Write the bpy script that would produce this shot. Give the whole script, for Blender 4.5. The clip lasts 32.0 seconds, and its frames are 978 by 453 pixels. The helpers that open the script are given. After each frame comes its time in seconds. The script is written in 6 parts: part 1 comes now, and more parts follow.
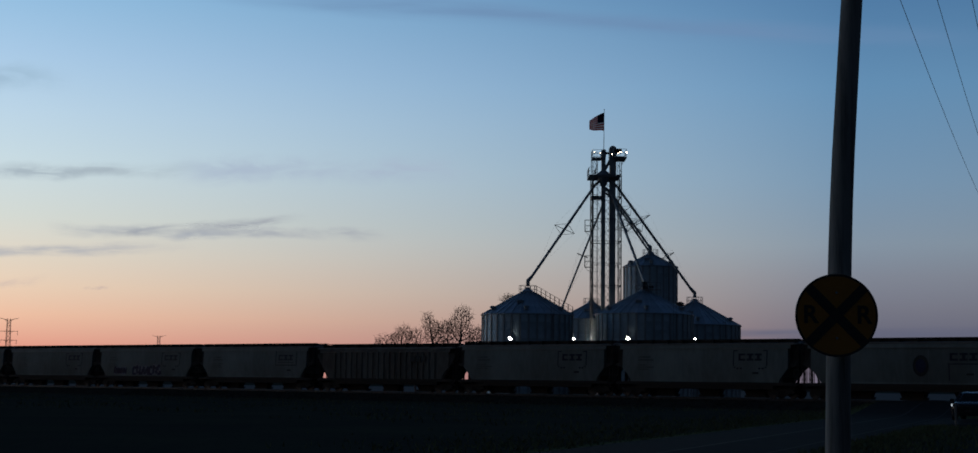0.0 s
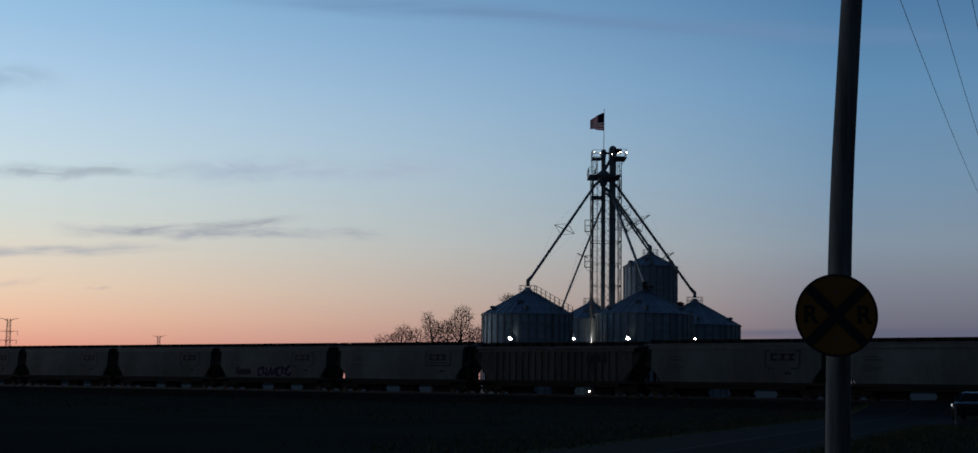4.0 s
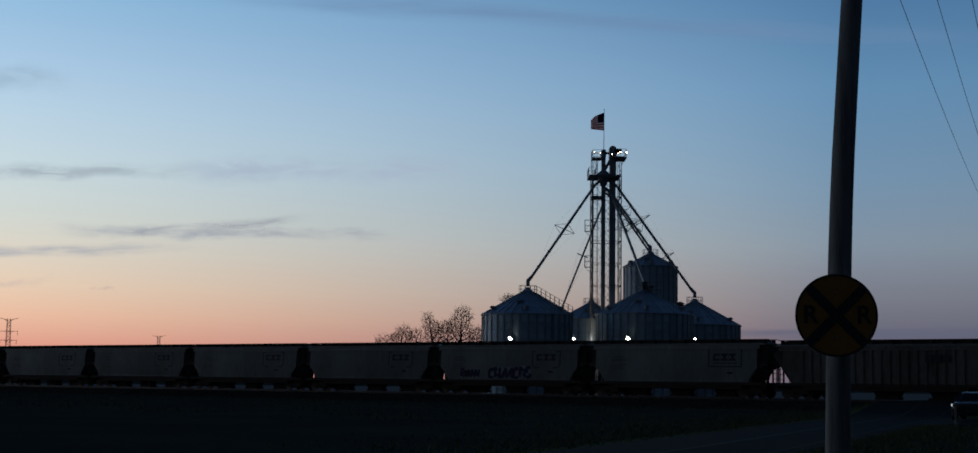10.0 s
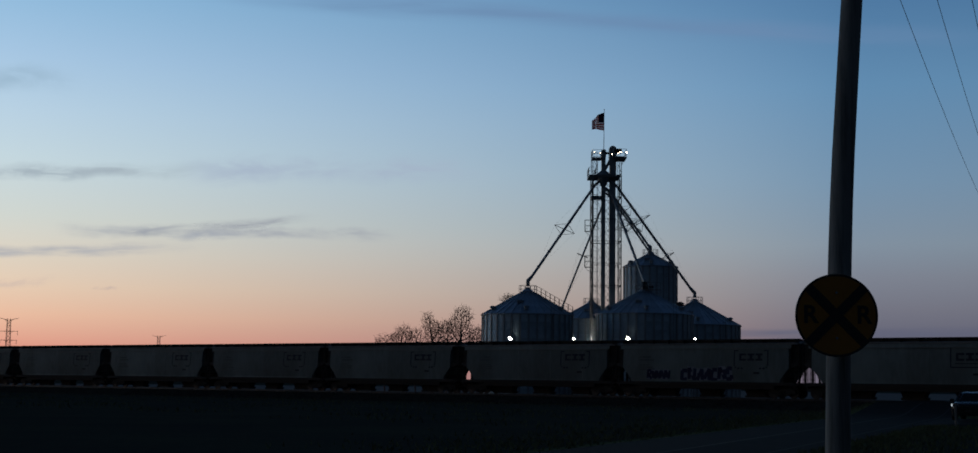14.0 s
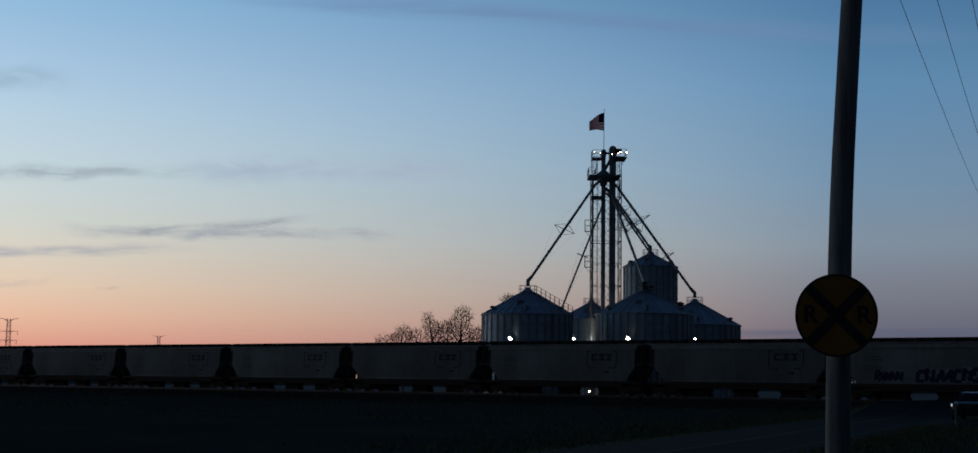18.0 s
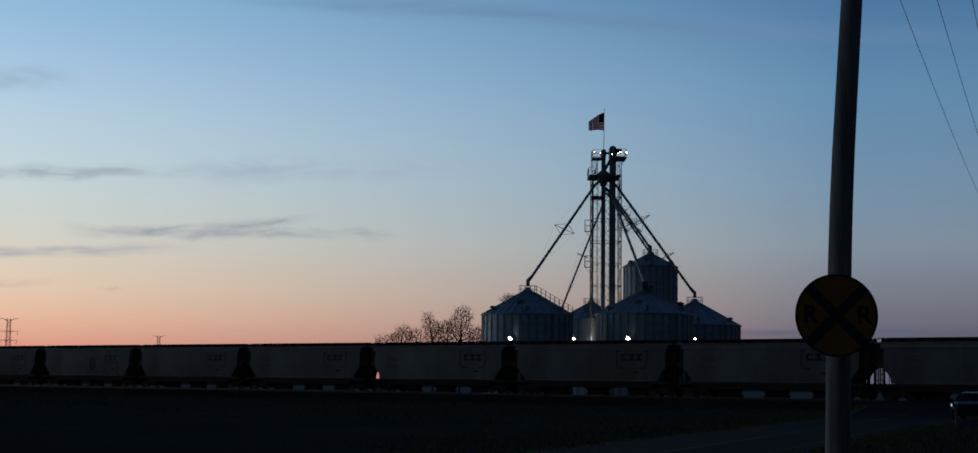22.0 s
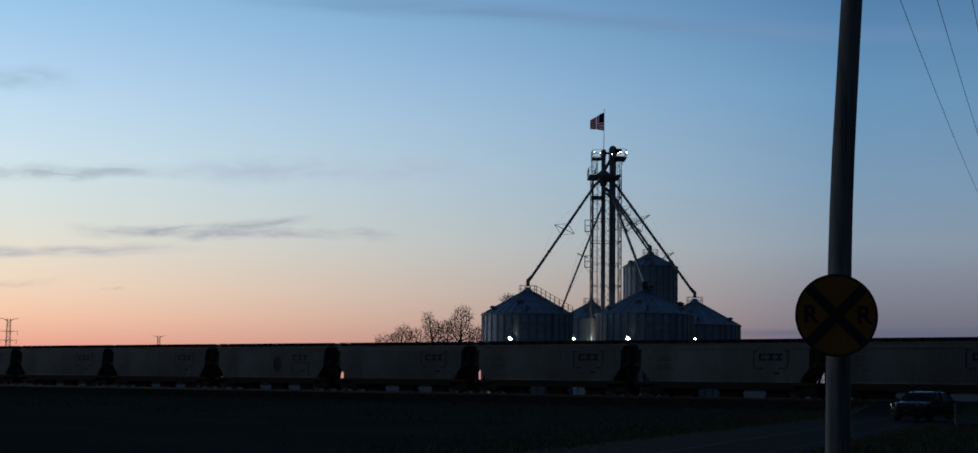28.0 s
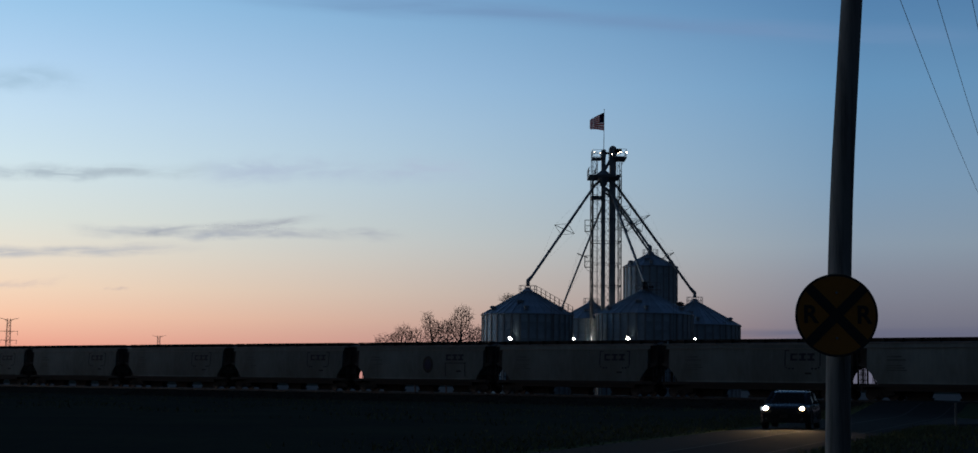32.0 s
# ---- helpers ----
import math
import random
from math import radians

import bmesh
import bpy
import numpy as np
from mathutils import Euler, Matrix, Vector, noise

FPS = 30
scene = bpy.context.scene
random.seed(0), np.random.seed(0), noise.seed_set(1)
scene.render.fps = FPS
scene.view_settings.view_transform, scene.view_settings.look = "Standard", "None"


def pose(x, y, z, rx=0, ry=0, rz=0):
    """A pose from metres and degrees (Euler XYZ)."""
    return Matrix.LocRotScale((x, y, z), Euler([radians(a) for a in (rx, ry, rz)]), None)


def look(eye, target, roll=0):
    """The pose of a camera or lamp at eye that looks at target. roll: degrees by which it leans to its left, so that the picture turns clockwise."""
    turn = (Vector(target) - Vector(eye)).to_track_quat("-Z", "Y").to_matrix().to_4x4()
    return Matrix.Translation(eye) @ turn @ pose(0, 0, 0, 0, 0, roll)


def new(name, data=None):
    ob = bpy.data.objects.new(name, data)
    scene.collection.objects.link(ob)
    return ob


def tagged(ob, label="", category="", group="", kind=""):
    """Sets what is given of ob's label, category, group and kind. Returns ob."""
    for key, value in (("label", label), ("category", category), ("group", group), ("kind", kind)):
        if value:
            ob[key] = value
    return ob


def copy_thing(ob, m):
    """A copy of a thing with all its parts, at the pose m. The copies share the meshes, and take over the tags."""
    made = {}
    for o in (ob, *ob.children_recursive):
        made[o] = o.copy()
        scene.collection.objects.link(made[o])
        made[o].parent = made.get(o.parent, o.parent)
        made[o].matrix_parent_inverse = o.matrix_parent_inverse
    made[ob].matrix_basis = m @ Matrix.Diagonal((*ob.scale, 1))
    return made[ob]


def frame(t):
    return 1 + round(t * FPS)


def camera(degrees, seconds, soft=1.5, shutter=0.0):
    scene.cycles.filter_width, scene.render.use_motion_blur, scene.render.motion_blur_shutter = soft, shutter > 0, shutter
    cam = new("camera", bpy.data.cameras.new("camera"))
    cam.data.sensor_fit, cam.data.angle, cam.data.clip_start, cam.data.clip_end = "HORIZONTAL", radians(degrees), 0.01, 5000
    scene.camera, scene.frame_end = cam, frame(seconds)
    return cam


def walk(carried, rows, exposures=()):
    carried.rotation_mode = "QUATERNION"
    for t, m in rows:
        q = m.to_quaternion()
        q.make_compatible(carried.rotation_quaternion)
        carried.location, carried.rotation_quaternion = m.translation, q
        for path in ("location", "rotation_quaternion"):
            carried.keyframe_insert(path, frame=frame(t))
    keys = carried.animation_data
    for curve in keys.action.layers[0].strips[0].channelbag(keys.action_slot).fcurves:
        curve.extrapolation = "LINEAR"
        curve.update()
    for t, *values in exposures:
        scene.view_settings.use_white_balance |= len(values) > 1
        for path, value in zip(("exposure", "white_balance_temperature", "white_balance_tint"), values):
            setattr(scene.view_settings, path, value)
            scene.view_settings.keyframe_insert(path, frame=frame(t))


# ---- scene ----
# A static camera on the verge of a country road at dusk.
cam = camera(36.18, 32.0, soft=1.5)
EYE = (0.0, 0.0, 1.8)
AIM = (0.0, 100.0, 1.8 + 100.0 * math.tan(radians(5.96)))
VIEW = look(EYE, AIM, 0.70)
walk(cam, [(0.0, VIEW), (32.0, VIEW)], exposures=[(0.0, 0.13), (4.0, 0.12), (9.0, 0.10), (13.0, 0.08), (19.0, 0.05), (25.5, 0.03), (27.5, 0.22), (28.5, 0.25), (32.0, 0.26)])


# ---------------------------------------------------------------- light
def lin(r, g, b, a=1.0):
    """Linear colour from 0-255 display values."""
    f = lambda c: c / 12.92 if c <= 0.04045 else ((c + 0.055) / 1.055) ** 2.4
    return (f(r / 255), f(g / 255), f(b / 255), a)


def ramp(nodes, stops, interp="LINEAR"):
    n = nodes.new("ShaderNodeValToRGB")
    n.color_ramp.interpolation = interp
    els = n.color_ramp.elements
    while len(els) < len(stops):
        els.new(0.5)
    for e, (p, c) in zip(els, stops):
        e.position, e.color = p, c
    return n


def mrange(nodes, a, b, c, d, smooth=True):
    n = nodes.new("ShaderNodeMapRange")
    n.interpolation_type = "SMOOTHSTEP" if smooth else "LINEAR"
    for i, v in zip((1, 2, 3, 4), (a, b, c, d)):
        n.inputs[i].default_value = v
    return n


def build_world():
    """Clear twilight: orange afterglow low in the west, darker blue to the north and dim in the east."""
    w = bpy.data.worlds.new("dusk_sky")
    scene.world = w
    w.use_nodes = True
    nt = w.node_tree
    nt.nodes.clear()
    N, L = nt.nodes, nt.links
    tc = N.new("ShaderNodeTexCoord")
    sep = N.new("ShaderNodeSeparateXYZ")
    L.new(tc.outputs["Generated"], sep.inputs[0])
    # the height above the horizon, stretched so that low heights get most of the ramp
    pw = N.new("ShaderNodeMath")
    pw.operation, pw.inputs[1].default_value = "POWER", 0.5
    mx = N.new("ShaderNodeMath")
    mx.operation, mx.inputs[1].default_value = "MAXIMUM", 0.0
    L.new(sep.outputs[2], mx.inputs[0])
    L.new(mx.outputs[0], pw.inputs[0])
    q = lambda z: math.sqrt(z)
    glow = ramp(N, [(0.0, lin(214, 142, 124)), (q(0.020), lin(225, 155, 134)), (q(0.040), lin(234, 188, 159)),
                    (q(0.058), lin(230, 203, 177)), (q(0.080), lin(220, 210, 193)), (q(0.103), lin(208, 213, 206)),
                    (q(0.140), lin(196, 214, 221)), (q(0.170), lin(184, 208, 225)), (q(0.205), lin(166, 197, 224)),
                    (q(0.245), lin(143, 185, 218)), (q(0.34), lin(76, 115, 156)), (q(0.55), lin(34, 56, 86)), (1.0, lin(19, 33, 53))])
    cool = ramp(N, [(0.0, lin(92, 93, 110)), (q(0.032), lin(99, 99, 116)), (q(0.050), lin(114, 115, 128)),
                    (q(0.071), lin(123, 129, 142)), (q(0.092), lin(127, 142, 157)), (q(0.133), lin(114, 143, 169)),
                    (q(0.194), lin(96, 138, 174)), (q(0.253), lin(76, 118, 159)),
                    (q(0.34), lin(56, 90, 132)), (q(0.55), lin(31, 51, 79)), (1.0, lin(19, 33, 53))])
    for r in (glow, cool):
        L.new(pw.outputs[0], r.inputs[0])
    side = mrange(N, -0.36, 0.24, 0.0, 1.0, smooth=False)
    L.new(sep.outputs[0], side.inputs[0])
    bend = N.new("ShaderNodeMath")
    bend.operation, bend.inputs[1].default_value = "POWER", 1.13
    L.new(side.outputs[0], bend.inputs[0])
    mix = N.new("ShaderNodeMix")
    mix.data_type = "RGBA"
    L.new(bend.outputs[0], mix.inputs[0])
    L.new(glow.outputs[0], mix.inputs[6])
    L.new(cool.outputs[0], mix.inputs[7])
    dim = ramp(N, [(0.0, lin(34, 37, 43)), (q(0.2), lin(36, 41, 49)), (q(0.5), lin(25, 38, 55)), (1.0, lin(19, 33, 53))])
    L.new(pw.outputs[0], dim.inputs[0])
    east = mrange(N, 0.80, 0.0, 0.0, 1.0)
    # the sun has set to the left of the view, so the sky dims away from there
    west = N.new("ShaderNodeVectorMath")
    west.operation, west.inputs[1].default_value = "DOT_PRODUCT", (-0.48, 0.877, 0.0)
    L.new(tc.outputs["Generated"], west.inputs[0])
    L.new(west.outputs["Value"], east.inputs[0])
    sky = N.new("ShaderNodeMix")
    sky.data_type = "RGBA"
    L.new(east.outputs[0], sky.inputs[0])
    L.new(mix.outputs[2], sky.inputs[6])
    L.new(dim.outputs[0], sky.inputs[7])
    bg = N.new("ShaderNodeBackground")
    out = N.new("ShaderNodeOutputWorld")
    L.new(sky.outputs[2], bg.inputs[0])
    L.new(bg.outputs[0], out.inputs[0])


build_world()


# ---------------------------------------------------------------- materials
def mat(name, col, rough=0.7, metal=0.0, col2=None, scale=3.0, amount=0.5, bump=0.0, bscale=40.0, vary=0.0,
        stretch=(1, 1, 1), spec=0.5):
    """A surface with large stains (col2) and fine relief, in metres; vary: how far pieces differ in brightness."""
    m = bpy.data.materials.new(name)
    m.use_nodes = True
    nt = m.node_tree
    N, L = nt.nodes, nt.links
    b = N["Principled BSDF"]
    b.inputs["Metallic"].default_value = metal
    b.inputs["Specular IOR Level"].default_value = spec
    tc = N.new("ShaderNodeTexCoord")
    mp = N.new("ShaderNodeMapping")
    mp.inputs["Scale"].default_value = stretch
    L.new(tc.outputs["Object"], mp.inputs[0])
    n1 = N.new("ShaderNodeTexNoise")
    n1.inputs["Scale"].default_value, n1.inputs["Detail"].default_value = scale, 6.0
    n2 = N.new("ShaderNodeTexNoise")
    n2.inputs["Scale"].default_value, n2.inputs["Detail"].default_value = scale * 9.0, 4.0
    for n in (n1, n2):
        L.new(mp.outputs[0], n.inputs[0])
    ad = N.new("ShaderNodeMath")
    ad.operation = "MULTIPLY_ADD"
    ad.inputs[1].default_value = 0.35
    L.new(n2.outputs[0], ad.inputs[0])
    L.new(n1.outputs[0], ad.inputs[2])
    mr = mrange(N, 0.45, 0.95, 0.0, amount)
    L.new(ad.outputs[0], mr.inputs[0])
    mix = N.new("ShaderNodeMix")
    mix.data_type = "RGBA"
    c2 = col2 or tuple(c * 0.55 for c in col)
    mix.inputs[6].default_value, mix.inputs[7].default_value = (*col, 1), (*c2, 1)
    L.new(mr.outputs[0], mix.inputs[0])
    last = mix.outputs[2]
    if vary:
        oi = N.new("ShaderNodeObjectInfo")
        vr = mrange(N, 0.0, 1.0, 1.0 - vary, 1.0 + vary, smooth=False)
        L.new(oi.outputs["Random"], vr.inputs[0])
        hs = N.new("ShaderNodeHueSaturation")
        L.new(vr.outputs[0], hs.inputs["Value"])
        L.new(last, hs.inputs["Color"])
        last = hs.outputs[0]
    L.new(last, b.inputs["Base Color"])
    rr = mrange(N, 0.3, 0.9, max(0.05, rough - 0.12), min(1.0, rough + 0.12))
    L.new(n2.outputs[0], rr.inputs[0])
    L.new(rr.outputs[0], b.inputs["Roughness"])
    if bump:
        nb = N.new("ShaderNodeTexNoise")
        nb.inputs["Scale"].default_value, nb.inputs["Detail"].default_value = bscale, 5.0
        L.new(tc.outputs["Object"], nb.inputs[0])
        bp = N.new("ShaderNodeBump")
        bp.inputs["Strength"].default_value, bp.inputs["Distance"].default_value = min(1.0, bump * 4), bump
        L.new(nb.outputs[0], bp.inputs["Height"])
        L.new(bp.outputs[0], b.inputs["Normal"])
    return m


def glow_mat(name, col, strength):
    m = bpy.data.materials.new(name)
    m.use_nodes = True
    nt = m.node_tree
    nt.nodes.clear()
    e = nt.nodes.new("ShaderNodeEmission")
    e.inputs[0].default_value, e.inputs[1].default_value = (*col, 1), strength
    o = nt.nodes.new("ShaderNodeOutputMaterial")
    nt.links.new(e.outputs[0], o.inputs[0])
    return m


def corrugated(name, col, pitch):
    """Galvanised sheet with horizontal corrugations."""
    m = mat(name, col, rough=0.52, metal=0.5, col2=tuple(c * 0.6 for c in col), scale=0.5, amount=0.7, vary=0.10)
    nt = m.node_tree
    N, L = nt.nodes, nt.links
    tc = N.new("ShaderNodeTexCoord")
    wv = N.new("ShaderNodeTexWave")
    wv.wave_type, wv.bands_direction = "BANDS", "Z"
    wv.inputs["Scale"].default_value = 0.314 / pitch
    L.new(tc.outputs["Object"], wv.inputs[0])
    bp = N.new("ShaderNodeBump")
    bp.inputs["Strength"].default_value, bp.inputs["Distance"].default_value = 0.6, 0.02
    L.new(wv.outputs[1], bp.inputs["Height"])
    L.new(bp.outputs[0], N["Principled BSDF"].inputs["Normal"])
    return m


def cloth(name, col):
    """Thin woven cloth that lets part of the light through."""
    m = mat(name, col, 0.85, scale=3.0, amount=0.15)
    nt = m.node_tree
    tl = nt.nodes.new("ShaderNodeBsdfTranslucent")
    tl.inputs[0].default_value = (*col, 1)
    mx = nt.nodes.new("ShaderNodeMixShader")
    mx.inputs[0].default_value = 0.9
    nt.links.new(nt.nodes["Principled BSDF"].outputs[0], mx.inputs[1])
    nt.links.new(tl.outputs[0], mx.inputs[2])
    nt.links.new(mx.outputs[0], nt.nodes["Material Output"].inputs[0])
    return m


M_SOIL = mat("field_soil", (0.056, 0.062, 0.054), 1.0, col2=(0.074, 0.084, 0.062), scale=0.12, amount=0.8, bump=0.12, bscale=3.0, spec=0.0)
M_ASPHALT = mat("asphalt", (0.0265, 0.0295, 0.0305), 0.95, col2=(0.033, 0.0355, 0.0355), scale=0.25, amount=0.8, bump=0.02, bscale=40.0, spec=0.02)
M_LINE = mat("road_paint", (0.0285, 0.0310, 0.0315), 0.7, col2=(0.0265, 0.0295, 0.0305), scale=0.9, amount=1.0, spec=0.05)
M_GRAVEL = mat("pale_gravel", (0.25, 0.25, 0.245), 0.95, col2=(0.17, 0.165, 0.16), scale=0.3, amount=0.6, bump=0.03, bscale=14.0, spec=0.0)
M_DRIVE = mat("drive_gravel", (0.030, 0.030, 0.028), 0.9, col2=(0.022, 0.022, 0.021), scale=0.5, amount=0.6, bump=0.03, bscale=20.0, spec=0.05)
M_BALLAST = mat("ballast_stone", (0.062, 0.058, 0.050), 0.95, col2=(0.038, 0.034, 0.028), scale=1.5, amount=0.7, bump=0.05, bscale=16.0, spec=0.0)
M_GRASS = mat("dry_grass", (0.098, 0.124, 0.066), 0.9, col2=(0.126, 0.134, 0.078), scale=0.6, amount=0.8, spec=0.0)
M_TIE = mat("creosoted_tie", (0.05, 0.04, 0.032), 0.9, scale=4.0, amount=0.6, bump=0.01)
M_RAIL = mat("rail_steel", (0.075, 0.070, 0.068), 0.6, metal=0.5, scale=3.0, amount=0.6)
M_HOPPER = mat("hopper_paint", (0.226, 0.268, 0.262), 0.7, col2=(0.134, 0.148, 0.140), scale=0.35, amount=0.85, vary=0.20, stretch=(1, 1, 0.35), spec=0.3)
M_RIBBED = mat("old_hopper_paint", (0.175, 0.170, 0.155), 0.8, col2=(0.085, 0.068, 0.056), scale=0.6, amount=0.9, vary=0.1, stretch=(1, 1, 0.25), spec=0.3)
M_ROOF = mat("hopper_roof", (0.24, 0.235, 0.225), 0.6, col2=(0.14, 0.12, 0.1), scale=0.6, amount=0.7, vary=0.1, spec=0.3)
M_DARK = mat("grimy_steel", (0.050, 0.046, 0.044), 0.8, col2=(0.075, 0.058, 0.048), scale=2.0, amount=0.7, spec=0.15)
# wagon ends: stained paint, darkened throughout for the shade in the recess
M_ENDS = mat("shaded_grimy_end_paint", (0.085, 0.078, 0.070), 0.8, col2=(0.045, 0.038, 0.032), scale=1.2, amount=0.8, spec=0.15)
M_WHEEL = mat("wheel_steel", (0.085, 0.070, 0.062), 0.55, metal=0.5, scale=5.0, amount=0.6)
M_MARK = mat("navy_marking", (0.022, 0.026, 0.050), 0.6, col2=(0.075, 0.078, 0.085), scale=1.5, amount=0.6, spec=0.15)
M_FAINT = mat("faint_marking", (0.105, 0.115, 0.125), 0.6, col2=(0.17, 0.18, 0.175), scale=1.5, amount=0.8, spec=0.15)
M_MARKB = mat("black_marking", (0.035, 0.038, 0.042), 0.6, col2=(0.08, 0.08, 0.08), scale=1.5, amount=0.5, spec=0.15)
M_SPRAY = mat("spray_paint", (0.03, 0.025, 0.07), 0.5, col2=(0.03, 0.05, 0.11), scale=0.8, amount=0.9, spec=0.15)
M_SPRAYW = mat("spray_outline", (0.30, 0.32, 0.38), 0.5, scale=1.5, amount=0.5, spec=0.15)
M_BINWALL = corrugated("corrugated_galvanised_steel", (0.47, 0.585, 0.65), 0.10)
M_BINROOF = mat("galvanised_roof_sheet", (0.45, 0.55, 0.63), 0.48, metal=0.6, scale=0.8, amount=0.6, vary=0.10)
M_STIFF = mat("galvanised_stiffener", (0.30, 0.345, 0.38), 0.55, metal=0.4, scale=1.0, amount=0.6)
M_STEEL = mat("galvanised_frame", (0.20, 0.21, 0.22), 0.55, metal=0.5, scale=1.5, amount=0.6)
# railings beside the platform lamps: the lamplight is put into their pale colour
M_LITRAIL = mat("lamplit_railing", (0.42, 0.42, 0.40), 0.5, metal=0.2, scale=2.0, amount=0.4)
M_CASING = mat("leg_casing_steel", (0.32, 0.38, 0.42), 0.5, metal=0.35, scale=0.8, amount=0.6)
M_WOODPOLE = mat("weathered_pole_wood", (0.30, 0.315, 0.31), 0.85, col2=(0.085, 0.095, 0.094), scale=9.0, amount=0.95, bump=0.02, bscale=30.0, stretch=(1, 1, 0.05), spec=0.2)
M_YELLOW = mat("faded_yellow_sheeting", (0.42, 0.165, 0.010), 0.6, col2=(0.33, 0.125, 0.012), scale=4.0, amount=0.6)
M_BLACK = mat("black_sheeting", (0.014, 0.014, 0.015), 0.55, col2=(0.03, 0.03, 0.03), scale=5.0, amount=0.5)
M_ALU = mat("sign_aluminium", (0.5, 0.5, 0.5), 0.45, metal=0.9, scale=6.0, amount=0.4)
M_BARK = mat("bare_branch_bark", (0.20, 0.115, 0.090), 0.9, col2=(0.11, 0.07, 0.055), scale=3.0, amount=0.7)
M_PYLON = mat("pylon_steel", (0.34, 0.20, 0.18), 0.6, metal=0.4, scale=0.3, amount=0.5)
M_WIRE = mat("aluminium_cable", (0.06, 0.06, 0.065), 0.6, metal=0.3, scale=2.0, amount=0.4)
M_PORC = mat("insulator_porcelain", (0.25, 0.24, 0.23), 0.3, scale=8.0, amount=0.4)
M_RED = cloth("flag_red", (0.55, 0.04, 0.06))
M_WHITE = cloth("flag_white", (0.86, 0.84, 0.84))
M_BLUE = cloth("flag_blue", (0.030, 0.040, 0.13))
M_CAR = mat("dark_grey_car_paint", (0.014, 0.018, 0.023), 0.28, metal=0.0, scale=0.8, amount=0.3, spec=0.3)
M_TYRE = mat("tyre_rubber", (0.022, 0.022, 0.022), 0.85, scale=6.0, amount=0.5)
M_RIM = mat("alloy_rim", (0.16, 0.165, 0.17), 0.35, metal=0.85, scale=4.0, amount=0.3)
M_CARGLASS = mat("tinted_car_glass", (0.010, 0.013, 0.016), 0.30, scale=1.0, amount=0.2, spec=0.10)
M_CHROME = mat("chrome_trim", (0.62, 0.64, 0.66), 0.15, metal=1.0, scale=4.0, amount=0.2)
M_PLASTIC = mat("black_plastic", (0.022, 0.022, 0.024), 0.6, scale=4.0, amount=0.4)
M_LENS = mat("headlamp_lens", (0.36, 0.42, 0.46), 0.2, scale=4.0, amount=0.2, spec=0.9)
M_TAIL = mat("tail_lamp_red", (0.28, 0.015, 0.012), 0.2, scale=4.0, amount=0.3)
M_BEAM = glow_mat("headlamp_beam", (1.0, 0.66, 0.34), 900.0)
M_STRIPGLOW = glow_mat("lens_strip_glow", (0.78, 0.92, 1.0), 0.5)
M_HALO = glow_mat("lamp_halo_glow", (1.0, 0.60, 0.24), 1.6)
M_FLOOD = glow_mat("floodlight_glow", (1.0, 0.95, 0.86), 22.0)
M_FLOODHI = glow_mat("strong_floodlight_glow", (1.0, 0.95, 0.86), 260.0)
M_WARMLAMP = glow_mat("platform_lamp_glow", (1.0, 0.86, 0.70), 14.0)
M_DIMLAMP = glow_mat("dim_platform_lamp_glow", (1.0, 0.78, 0.56), 9.0)
M_POST = mat("white_marker_post", (0.27, 0.25, 0.23), 0.7, scale=5.0, amount=0.5)


